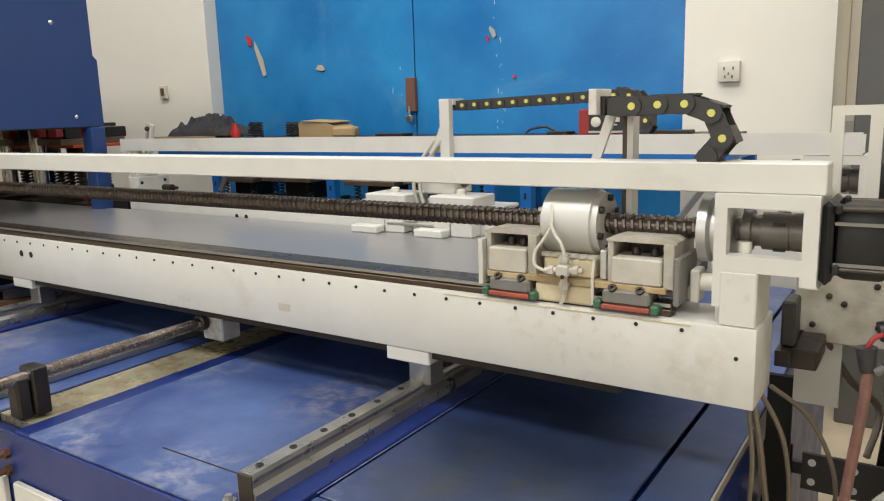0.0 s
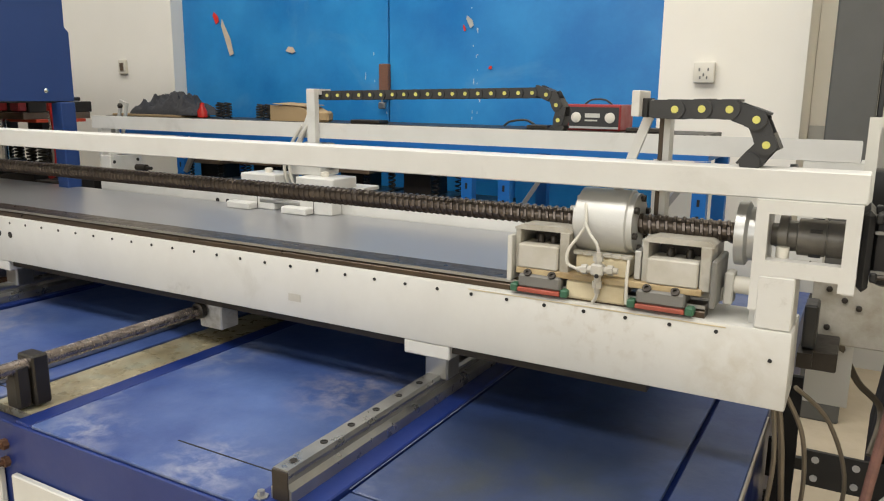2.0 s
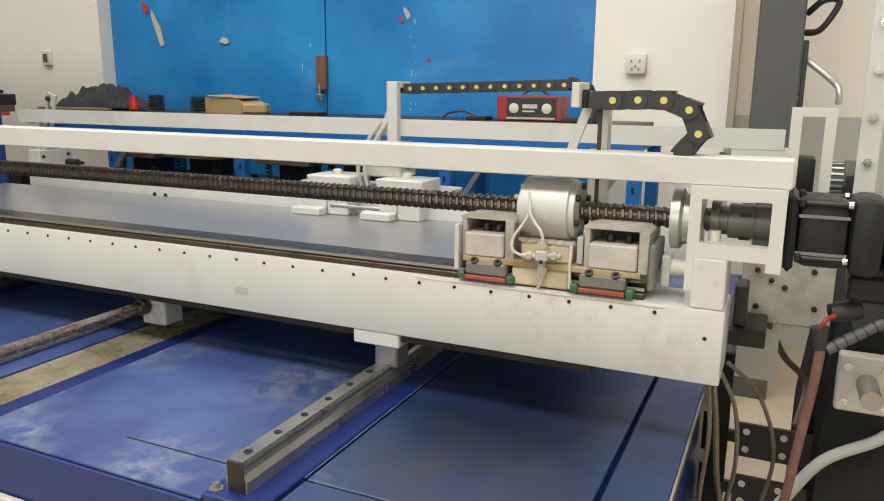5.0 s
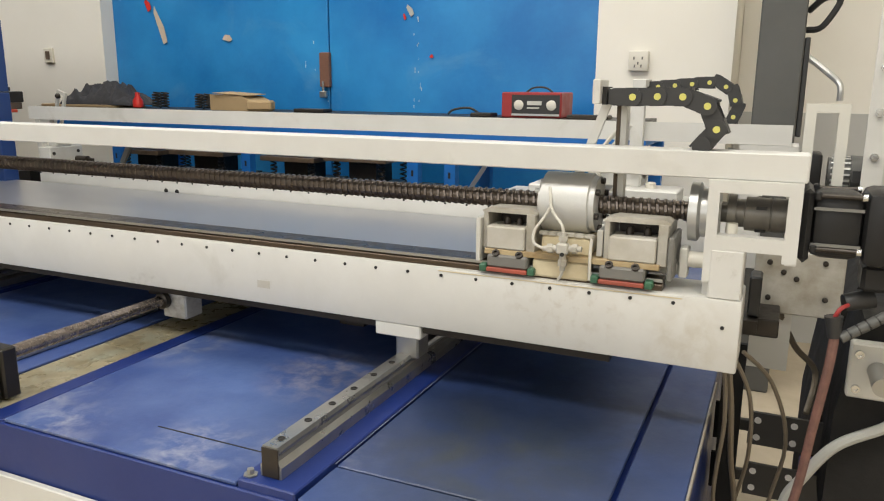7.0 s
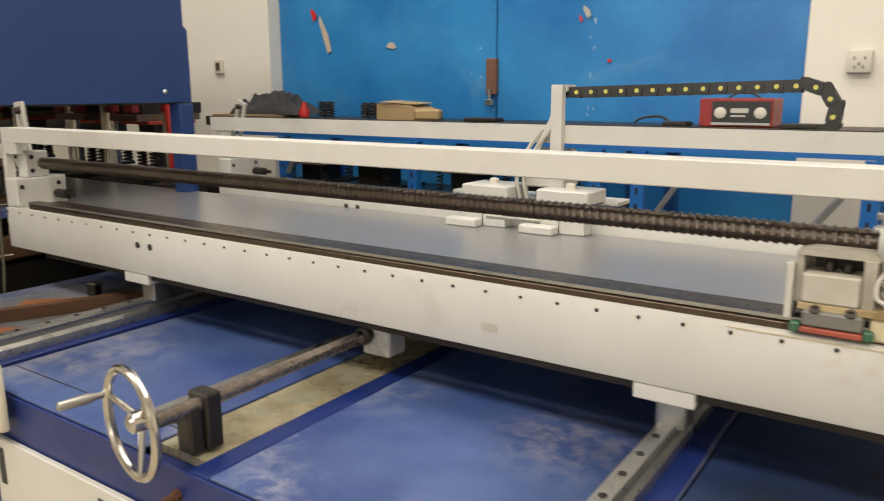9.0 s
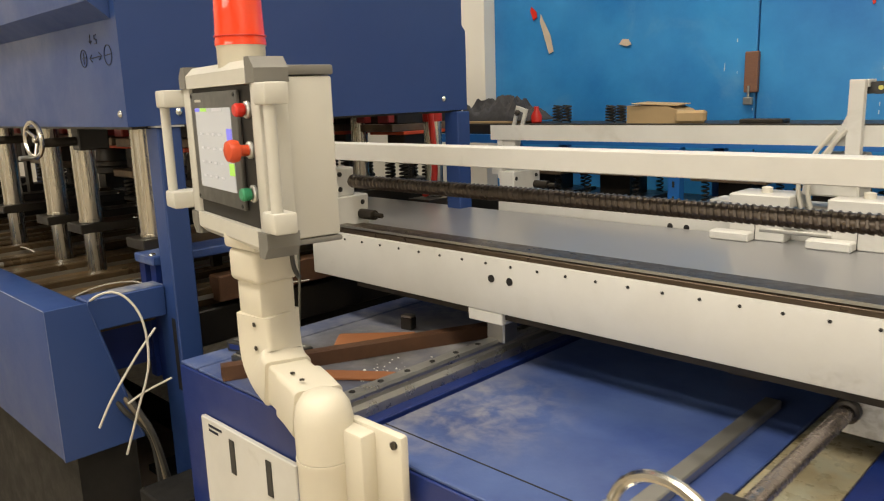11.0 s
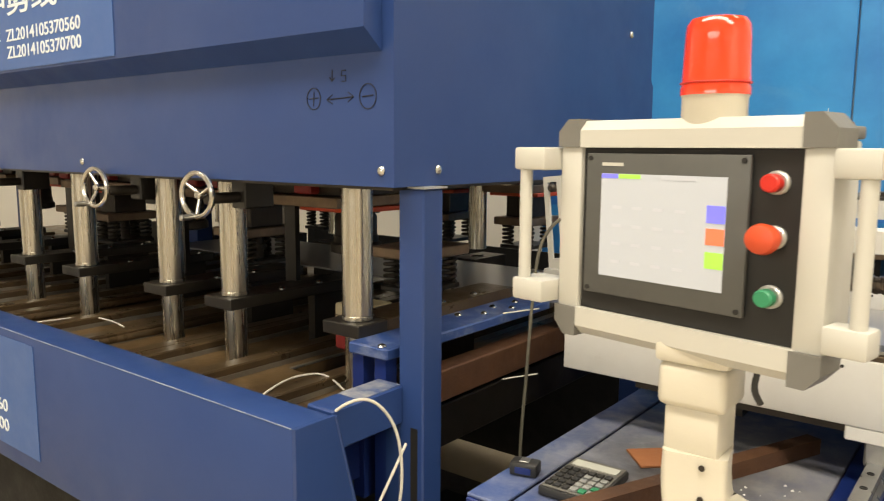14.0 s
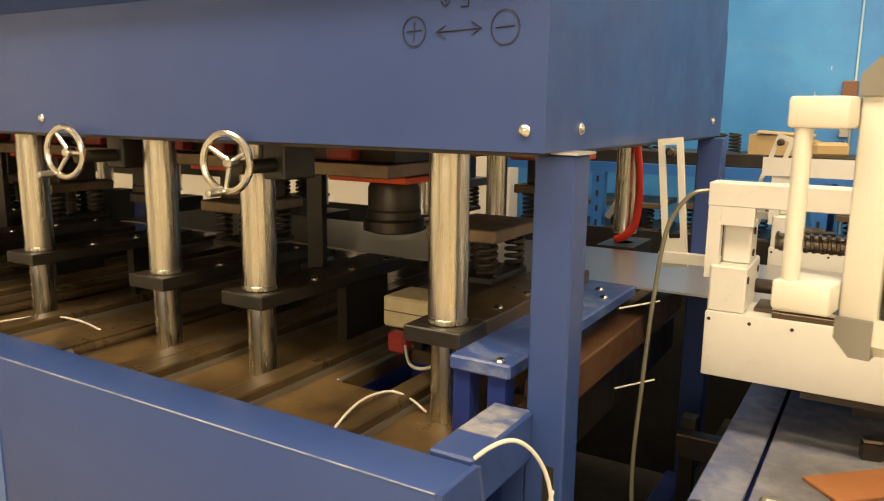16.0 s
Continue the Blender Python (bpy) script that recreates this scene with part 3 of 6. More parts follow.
part("side_bar", box(B(), -1.425, -1.398, 0.66, 1.15, TZ + 0.0005, TZ + 0.016, 0.002), STEEL, hs)
for z in (TZ - 0.045, TZ - 0.075):
    part("bolt", spin(B(), [(0.009, 0), (0.009, 0.012), (0.005, 0.012), (0.005, 0.03)], (SX + 0.01, TY0, z), (0, -1, 0), 6), RUST, hs)
WC = Vector((-1.300, 0.583, 0.797))
wheel_axis = Vector((-0.18, -1, 0.0)).normalized()


def handwheel(parent, c, axis, r, tube, turn, crank):
    q = Vector(axis).to_track_quat("Z", "Y").to_matrix()
    rim = part("wheel_rim", ring(B(), c, axis, r, tube), CHROME, parent, "chrome wheel rim")
    for k in range(3):
        a = turn + k * 2.094
        part("spoke", rod(B(), Vector(c) - q @ Vector((0, 0, r * 0.22)), Vector(c) + q @ Vector((r * math.cos(a), r * math.sin(a), 0)), tube * 0.85, tube * 0.6, 10), CHROME, rim)
    part("hub", spin(B(), [(r * 0.2, -r * 0.4), (r * 0.2, 0.0), (r * 0.12, r * 0.06)], c, axis), CHROME, rim)
    a = turn + 4.189
    p = Vector(c) + q @ Vector((r * math.cos(a), r * math.sin(a), 0))
    part("crank_handle", spin(B(), [(tube * 0.7, 0), (tube * 0.7, crank * 0.25), (tube * 1.15, crank * 0.4), (tube * 1.0, crank), (tube * 0.6, crank * 1.03)], p, q @ Vector((0, 0, 1)), 12), STEEL, rim)


handwheel(hs, WC, wheel_axis, 0.076, 0.0068, -1.35, 0.066)
part("wheel_shaft", rod(B(), WC, (SX, 0.64, SZ - 0.005), 0.011), STEEL, hs)
nutb = thing("screw_nut_block", (SX, 1.06, 0.77), "white nut bracket under the beam round the hand screw", "nut block")
bm = box(B(), SX - 0.012, SX + 0.05, 1.05, 1.10, TZ + 0.032, 0.842, 0.003)
part("bracket", bm, WHITE, nutb)
part("nut_collar", spin(B(), [(0.017, 0), (0.017, 0.012), (0.014, 0.014)], (SX, 1.046, SZ), (0, -1, 0)), DARK, nutb)

# ---- the two feed axes ----
BX0, BX1, BZ0, BZ1 = -2.447, -0.171, 0.842, 0.948
TUBE0, TUBE1 = 1.114, 1.151
DYR = 0.69


def ball_screw(bm, x0, x1, y, z, r, pitch):
    n = int((x1 - x0) / pitch * 9)
    rod(bm, (x0, y, z), (x1, y, z), r - 0.003, None, 18)
    hose(bm, [(x0 + (x1 - x0) * i / n, y + (r - 0.004) * math.cos(i * 0.698), z + (r - 0.004) * math.sin(i * 0.698)) for i in range(n + 1)], 0.0037, 6, 1)
    return bm


hole_me = finish(rod(B(), (0, 0, 0), (0, -0.0012, 0), 0.0028, None, 10), "beam_hole", HOLE)
big_hole_me = finish(rod(B(), (0, 0, 0), (0, -0.0012, 0), 0.0075, None, 14), "beam_hole", HOLE)


def front_motor(ax, y):
    """black servo motor with corner tie rods and a finned tail"""
    yc, zc = y + 0.06, 1.058
    mo = part("motor", box(B(), -0.096, -0.036, yc - 0.043, yc + 0.043, zc - 0.043, zc + 0.043, 0.012, 2), MOTOR, ax, "black servo motor body")
    part("motor_flange", box(B(), -0.109, -0.0965, yc - 0.05, yc + 0.05, zc - 0.05, zc + 0.05, 0.006), MOTOR, mo)
    for s in (-1, 1):
        part("body_rib", box(B(), -0.0955, -0.037, yc - 0.0455, yc - 0.0432, zc + s * 0.024 - 0.002, zc + s * 0.024 + 0.002), PANEL_DARK, mo)
        for d in (-1, 1):
            p = (yc + d * 0.044, zc + (0.041 if s > 0 else -0.03))
            part("corner_lug", box(B(), -0.0962, -0.088, p[0] - 0.006, p[0] + 0.006, p[1] - 0.006, p[1] + 0.006, 0.002), MOTOR, mo)
            part("tie_rod", rod(B(), (-0.088, *p), (-0.041, *p), 0.0035, None, 10), DARK, mo)
            part("rod_head", rod(B(), (-0.041, *p), (-0.0355, *p), 0.0052, None, 12), BOLT, mo)
    part("bell_housing", box(B(), -0.0355, 0.004, yc - 0.051, yc + 0.051, zc - 0.049, zc + 0.049, 0.012, 2), MOTOR, mo)
    for i in range(12):
        part("fin", box(B(), 0.006 + 0.0085 * i, 0.0105 + 0.0085 * i, yc - 0.05, yc + 0.05, zc - 0.042, zc + 0.042, 0.001), MOTOR, mo)
    part("end_cap", box(B(), 0.004, 0.12, yc - 0.042, yc + 0.042, zc - 0.036, zc + 0.036, 0.01), MOTOR, mo)
    part("terminal_box", box(B(), -0.03, 0.06, yc - 0.03, yc + 0.03, zc - 0.085, zc - 0.0495, 0.005), MOTOR, mo)


def rear_motor(ax, y):
    """small grey motor with a ribbed round tail"""
    yc, zc = y + 0.062, 1.055
    mo = part("motor", box(B(), -0.108, -0.062, yc - 0.04, yc + 0.04, zc - 0.035, zc + 0.045, 0.006, 2), MOTOR, ax, "dark motor body")
    part("ribbed_tail", spin(B(), [(0.03, -0.0615), (0.036, -0.061), (0.036, -0.018), (0.041, -0.0175), (0.041, 0.012), (0.035, 0.018), (0.02, 0.019)], (0.012, yc, zc), (1, 0, 0), 28), PILLAR, mo)
    for i in range(7):
        a = -1.25 + 0.34 * i
        part("cooling_rib", box(B(), -0.044, -0.008, -0.0395, -0.0355, -0.002, 0.002, 0, 1, pose(0, yc, zc, math.degrees(a) - 10, 0, 0)), ALU, mo)
    part("name_plate", box(B(), -0.003, 0.012, yc - 0.0424, yc - 0.0405, zc - 0.012, zc + 0.012), BLACK, mo)


def feed_axis(dy, label):
    y = 0.998 + dy
    ax = thing("feed_axis", ((BX0 + BX1) / 2, y, BZ0), label, "feed axis", "feed axes")
    beam = part("beam", box(B(), BX0, BX1, y, y + 0.105, BZ0, BZ1, 0.003, 2), WHITE, ax)
    part("under_flange", box(B(), -2.3, -0.35, y + 0.012, y + 0.09, BZ0 - 0.014, BZ0 + 0.001), DARK, ax)
    for i in range(37):
        shared("beam_hole", hole_me, ax, (-0.262 - 0.0605 * i, y - 0.0002, 0.936))
    for x in (-1.882, -1.838):
        shared("beam_hole", big_hole_me, ax, (x, y - 0.0002, 0.908))
    shared("beam_hole", hole_me, ax, (-0.194, y - 0.0002, 0.908))
    part("oil_line", box(B(), -0.63, -0.25, y - 0.0008, y + 0.0004, BZ1 - 0.0055, BZ1 - 0.004), STAIN, ax) if dy == 0 else None
    part("filled_plug", box(B(), -0.995, -0.967, y - 0.0006, y + 0.0005, 0.872, 0.886), CREAMJAW, ax)
    rail = B()
    prism(rail, [(y + 0.010, BZ1), (y + 0.034, BZ1), (y + 0.034, BZ1 + 0.008), (y + 0.031, BZ1 + 0.012), (y + 0.034, BZ1 + 0.018), (y + 0.010, BZ1 + 0.018), (y + 0.013, BZ1 + 0.012), (y + 0.010, BZ1 + 0.008)], "x", -2.35, -0.28)
    part("guide_rail", rail, RAILBROWN, ax)
    part("rail_edge", box(B(), -2.35, -0.28, y + 0.0085, y + 0.0098, BZ1 + 0.013, BZ1 + 0.018), STEEL, ax)
    part("top_strip", box(B(), -2.38, -0.285, y + 0.036, y + 0.107, BZ1 + 0.0005, BZ1 + 0.006), RAILBROWN, ax)
    if dy == 0:
        part("cover_tube", box(B(), BX0 - 0.01, -0.106, y + 0.012, y + 0.062, TUBE0, TUBE1, 0.0015), WHITE, ax)
    else:
        prof = [(y + 0.006, 1.115), (y + 0.074, 1.115), (y + 0.074, 1.152), (y + 0.070, 1.152), (y + 0.070, 1.119), (y + 0.010, 1.119), (y + 0.010, 1.158), (y + 0.006, 1.158)]
        part("cover_channel", prism(B(), prof, "x", BX0 - 0.03, -0.125), WHITE, ax)
    part("screw", ball_screw(B(), -2.36, -0.235, y + 0.062, 1.06, 0.0165, 0.0118), THREAD, ax)
    # motor end
    bm = B()
    frame_plate(bm, -0.227, -0.110, 1.018, TUBE0, -0.212, -0.127, 1.038, 1.097, y + 0.002, y + 0.022)
    box(bm, -0.227, -0.2, y + 0.002, y + 0.022, 0.972, 1.018)
    box(bm, -0.128, -0.110, y + 0.002, y + 0.022, 1.006, 1.018)
    mnt = part("motor_bracket", bm, WHITE, ax)
    part("rear_plate", box(B(), -0.227, -0.215, y + 0.022, y + 0.11, BZ1, TUBE0), WHITE, ax)
    part("motor_plate", box(B(), -0.124, -0.110, y + 0.022, y + 0.11, 1.0, TUBE0), WHITE, ax)
    part("foot_block", box(B(), -0.218, -0.174, y + 0.001, y + 0.09, BZ1, 1.018, 0.002), WHITE, ax)
    part("bearing_flange", spin(B(), [(0.03, 0), (0.043, 0.002), (0.043, 0.014), (0.036, 0.018), (0.036, 0.028)], (-0.256, y + 0.062, 1.06), (1, 0, 0), 32), ALU, ax)
    cp = part("coupling", spin(B(), [(0.015, -0.086), (0.015, -0.078), (0.026, -0.077), (0.026, -0.066), (0.02, -0.066), (0.02, -0.055), (0.024, -0.054), (0.024, -0.022), (0.0225, -0.0215), (0.0225, -0.020), (0.024, -0.0195), (0.024, 0.0)], (-0.126, y + 0.062, 1.062), (1, 0, 0), 28), COUPLING, ax)
    for k in range(4):
        a = k * 1.57 + 0.5
        part("jaw_slot", box(B(), -0.166, -0.152, y + 0.062 - 0.0245 * math.cos(a) - 0.003, y + 0.062 - 0.0245 * math.cos(a) + 0.003, 1.062 + 0.0245 * math.sin(a) - 0.002, 1.062 + 0.0245 * math.sin(a) + 0.002), HOLE, cp)
    part("white_knob", rod(B(), (-0.195, y + 0.03, 1.038), (-0.195, y + 0.03, 1.052), 0.008), SOCKET, ax)
    (front_motor if dy == 0 else rear_motor)(ax, y)
    # left end
    eb = part("end_block", box(B(), BX0 + 0.002, -2.39, y + 0.003, y + 0.135, BZ1, 1.022, 0.003), WHITE, ax)
    part("bearing_block", box(B(), BX0 + 0.012, -2.392, y + 0.035, y + 0.095, 1.022, 1.09, 0.003), WHITE, ax)
    part("end_post", box(B(), BX0 - 0.008, BX0 + 0.012, y + 0.01, y + 0.03, 1.0, TUBE0), WHITE, ax)
    part("end_arm", box(B(), BX0 - 0.008, BX0 + 0.06, y + 0.012, y + 0.03, 1.085, TUBE0), WHITE, ax)
    for yy, zz in ((y + 0.018, 1.0), (y + 0.115, 1.003), (y + 0.05, 1.04), (y + 0.05, 1.075)):
        part("bolt_hole", rod(B(), (-2.3905, yy, zz), (-2.3885, yy, zz), 0.006, None, 12), HOLE, eb)
    part("shock_stop", spin(B(), [(0.012, 0), (0.012, 0.05), (0.006, 0.05), (0.006, 0.075)], (-2.39, y + 0.11, 0.975), (1, 0, 0), 14), DARK, ax)
    # feet on the table rails
    for xc in (-1.902, -0.706):
        part("foot", box(B(), xc - 0.044, xc + 0.042, y + 0.002, y + 0.05, 0.818, BZ0, 0.002), WHITE, ax)
        bl = part("rail_block", box(B(), xc - 0.018, xc + 0.026, y + 0.026, y + 0.07, 0.772, 0.818, 0.003), STEEL, ax)
    return ax


feed_axis(0, "long white steel feed axis with dark ball screw and black motor")
feed_axis(DYR, "white steel feed axis behind the sheet with dark screw")

# sheet between the axes, on a dark bed
bed = solid("sheet_bed", box(B(), -2.36, -0.4, 1.115, 1.68, 0.872, 0.894), DARK, "dark oiled steel bed under the sheet", "machine bed")
legs = thing("bed_support", (-1.4, 1.4, 0.73), "dark steel cross supports under the bed", "support")
for x in (-2.2, -1.5, -0.95):
    part("bearer", box(B(), x - 0.03, x + 0.03, 1.25, 1.66, TZ + 0.0005, 0.872), DARK, legs)
solid("metal_sheet", box(B(), -4.3, -0.5, 1.285, 1.684, 0.9, 0.9045), SHEET, "smooth blue-grey sheet of metal lying on the bed", "metal sheet")
part_rail = solid("sheet_guide_bar", box(B(), -2.34, -0.5, 1.262, 1.283, 0.894, 0.9, 0.001), STEEL, "slim steel guide bar along the sheet edge", "guide bar")


# slotted fork plates on the ends
def fork(xc, y, lean, Z0, label, half=0.028):
    f = thing("slotted_plate", (xc, y, 1.0), label, "slotted plate", "fork plates")
    bm = B()
    x0, x1 = xc - half, xc + half
    for a in ((x0, x0 + 0.5 * half, Z0, 1.215), (x1 - 0.5 * half, x1, Z0, 1.215), (x0 + 0.5 * half, x1 - 0.5 * half, 1.203, 1.215), (x0 + 0.5 * half, x1 - 0.5 * half, Z0, Z0 + 0.05)):
        box(bm, a[0], a[1], y, y + 0.008, a[2], a[3])
    bmesh.ops.transform(bm, verts=bm.verts, matrix=Matrix.Translation((xc, y, 1.0)) @ pose(0, 0, 0, 0, lean, 0) @ Matrix.Translation((-xc, -y, -1.0)))
    part("plate", bm, PANEL, f)
    if lean:
        part("slot_bolt", spin(B(), [(0.009, 0), (0.009, 0.008), (0.005, 0.012)], (xc + 0.03 * lean / 10, y - 0.001, 1.19), (0, -1, 0), 12), DARK, f)
    return f


fork(-0.088, 1.1095, 0, 1.02, "upright white slotted plate beside the motor")
fork(-2.525, 1.108, -6, 0.99, "leaning white slotted plate at the end of the feed axis", 0.021)
fork(-2.505, 1.80, 17, 0.99, "leaning white slotted plate at the end of the feed axis", 0.021)
for yy in (1.09, 1.782):
    solid("plate_strut", box(B(), -2.55, BX0 + 0.02, yy, yy + 0.0175, 1.0, 1.018), WHITE, "short white strut that holds the slotted plate", "strut", group="plate struts", base=(-2.5, yy, 1.0))

# ---- front carriage on the near axis ----
YF = 0.998


def guide_block(parent, x0, x1, y, z):
    b = part("guide_block", box(B(), x0 + 0.012, x1 - 0.012, y - 0.004, y + 0.036, z + 0.01, z + 0.03, 0.003), PANEL_DARK, parent, "dark grey guide block with red seal")
    part("red_seal", box(B(), x0 + 0.012, x1 - 0.012, y - 0.006, y + 0.036, z + 0.003, z + 0.0095, 0.001), RAILRED, b)
    for a, c in ((x0, x0 + 0.0115), (x1 - 0.0115, x1)):
        part("end_cap", box(B(), a, c, y - 0.006, y + 0.036, z + 0.002, z + 0.014, 0.002), RAILGREEN, b, "green end seal")
    for xx in (x0 + 0.026, x1 - 0.026):
        part("cap_screw", spin(B(), [(0.006, 0), (0.006, 0.006), (0.003, 0.006), (0.003, 0.003)], (xx, y + 0.002, z + 0.029), (0, -0.7, 0.7), 14), DARK, b)


def clamp_unit(parent, x0, x1, y):
    part("side_wall", box(B(), x0 - 0.002, x0 + 0.006, y + 0.012, y + 0.1, 0.985, 1.045, 0.001), GRIMY, parent)
    part("side_wall", box(B(), x1 - 0.012, x1 + 0.002, y + 0.006, y + 0.1, 0.985, 1.045, 0.001), GRIMY, parent)
    part("top_lip", prism(B(), [(x0 - 0.003, 1.044), (x1 + 0.004, 1.044), (x1 + 0.004, 1.047), (x1 - 0.004, 1.052), (x0 + 0.012, 1.052), (x0 - 0.003, 1.047)], "y", y + 0.01, y + 0.1), GRIMY, parent)
    part("jaw", box(B(), x0 + 0.007, x1 - 0.013, y + 0.001, y + 0.05, 0.9885, 1.024, 0.002), CREAMJAW, parent)
    part("jaw_back", box(B(), x0 + 0.011, x1 - 0.011, y + 0.06, y + 0.09, 0.99, 1.04), DARK, parent)
    for xx in (x0 + 0.032, x1 - 0.03):
        part("clamp_screw", spin(B(), [(0.006, 0), (0.006, 0.008), (0.004, 0.012)], (xx, y + 0.03, 1.0242), (0, 0, 1), 10), DARK, parent)


fc = thing("front_carriage", (-0.41, 1.04, BZ1), "grey carriage with ball nut housing and stained cream casting", "carriage")
for a, b in ((-0.558, -0.468), (-0.382, -0.292)):
    guide_block(fc, a, b, YF, BZ1 + 0.002)
part("base_plate", box(B(), -0.556, -0.262, YF + 0.038, YF + 0.12, BZ1 + 0.02, 0.985, 0.002), GRIMY, fc)
part("step_plate", box(B(), -0.552, -0.285, YF + 0.002, YF + 0.06, 0.979, 0.988, 0.001), STAINDARK, fc)
clamp_unit(fc, -0.556, -0.474, YF)
clamp_unit(fc, -0.366, -0.278, YF)
part("left_plate", box(B(), -0.566, -0.5585, YF + 0.0, YF + 0.09, BZ1 + 0.018, 1.035, 0.001), PANEL, fc)
part("right_plate", box(B(), -0.274, -0.266, YF - 0.004, YF + 0.08, BZ1 + 0.018, 1.03, 0.002), PANEL_DARK, fc)
part("buffer_plate", box(B(), -0.262, -0.25, YF + 0.03, YF + 0.06, BZ1 + 0.018, 1.01, 0.002), PANEL, fc)
part("buffer", spin(B(), [(0.012, 0), (0.012, 0.022), (0.009, 0.025)], (-0.25, YF + 0.045, 0.992), (1, 0, 0), 16), SOCKET, fc)
bm = box(box(B(), -0.462, -0.386, YF + 0.008, YF + 0.1, 0.9885, 1.016, 0.003), -0.474, -0.386, YF + 0.004, YF + 0.036, BZ1 + 0.003, 0.9785, 0.003)
cast = part("casting", bm, STAIN, fc, "cream casting with yellow oil stains")
for i in range(6):
    part("gasket_lug", spin(B(), [(0.0085, 0), (0.0085, 0.004)], (-0.459 + 0.0138 * i, YF + 0.014, 1.0165), (0, 0, 1), 12), GRIMY, cast)
nh = part("nut_housing", spin(B(), [(0.020, 0), (0.036, 0.0), (0.036, 0.004), (0.047, 0.006), (0.047, 0.078), (0.043, 0.08), (0.043, 0.088), (0.02, 0.089)], (-0.476, YF + 0.062, 1.06), (1, 0, 0), 40), HOUSING, fc, "silver cylindrical nut housing")
for k in range(6):
    a = k * 1.047 + 0.4
    part("flange_bolt", spin(B(), [(0.005, 0), (0.005, 0.006)], (-0.388, YF + 0.062 + 0.036 * math.cos(a), 1.06 + 0.036 * math.sin(a)), (1, 0, 0), 8), DARK, nh)
    part("flange_bolt", spin(B(), [(0.004, 0), (0.004, 0.007)], (-0.476, YF + 0.062 + 0.03 * math.cos(a), 1.06 + 0.03 * math.sin(a)), (-1, 0, 0), 8), ALU, nh)
FX, FY, FZ = -0.424, YF - 0.006, 1.001
lub = part("grease_fitting", box(B(), FX - 0.009, FX + 0.009, FY - 0.008, FY + 0.006, FZ - 0.008, FZ + 0.008, 0.002), GRIMY, fc)
for dx, dz in ((-0.03, -0.003), (0.028, 0.001), (0.0, 0.024), (0.0, -0.034)):
    part("union", rod(B(), (FX, FY, FZ), (FX + dx, FY, FZ + dz), 0.0058, 0.0042, 12), GRIMY, lub)
    part("union_nut", rod(B(), (FX + dx * 0.5, FY, FZ + dz * 0.5), (FX + dx * 0.78, FY, FZ + dz * 0.78), 0.0072, None, 6), GRIMY, lub)
part("fitting_port", rod(B(), (FX + 0.001, FY - 0.0082, FZ - 0.008), (FX + 0.001, FY - 0.0088, FZ - 0.008), 0.0032, None, 12), HOLE, lub)
part("grease_tube", hose(B(), [(FX - 0.03, FY, FZ - 0.003), (FX - 0.045, FY, FZ + 0.004), (FX - 0.046, FY + 0.004, FZ + 0.022), (FX - 0.034, FY + 0.01, FZ + 0.042), (FX - 0.026, FY + 0.015, FZ + 0.06), (FX - 0.032, FY + 0.03, FZ + 0.086)], 0.0024, 8), PALE, fc)
part("grease_tube", hose(B(), [(FX, FY, FZ + 0.024), (FX - 0.004, FY, FZ + 0.036), (FX - 0.016, FY + 0.006, FZ + 0.048), (FX - 0.026, FY + 0.012, FZ + 0.062)], 0.0024, 8), PALE, fc)
part("grease_tube", hose(B(), [(FX, FY, FZ - 0.034), (FX - 0.002, FY + 0.002, FZ - 0.042), (FX - 0.007, FY + 0.004, FZ - 0.05)], 0.0024, 8), PALE, fc)
part("grease_tube", hose(B(), [(FX + 0.04, FY + 0.01, FZ + 0.016), (FX + 0.04, FY + 0.004, FZ - 0.01), (FX + 0.041, FY + 0.003, FZ - 0.045)], 0.0024, 8), PALE, fc)
part("sensor_bracket", box(B(), -0.378, -0.369, YF + 0.01, YF + 0.05, 0.99, 1.03, 0.001), ALU, fc)
# arm that carries the chain end, behind the tube
part("chain_arm", prism(B(), [(-0.432, 1.10), (-0.418, 1.10), (-0.372, 1.228), (-0.386, 1.228)], "y", YF + 0.064, YF + 0.070), WHITE, fc)
part("chain_post", box(B(), -0.372, -0.366, YF + 0.075, YF + 0.1, 1.06, 1.2275), RAILBROWN, fc)
part("post_face", box(B(), -0.3655, -0.357, YF + 0.075, YF + 0.1, 1.06, 1.2275), WHITE, fc)
part("chain_head", box(B(), -0.394, -0.383, YF + 0.005, YF + 0.06, 1.212, 1.246, 0.001), WHITE, fc)
part("chain_socket", box(B(), -0.3825, -0.3765, YF + 0.019, YF + 0.058, 1.211, 1.236), HOLE, fc)
part("chain_shelf", box(B(), -0.394, -0.358, YF + 0.04, YF + 0.1, 1.228, 1.234, 0.001), WHITE, fc)

# ---- cable chains ----
PITCH = 0.0365


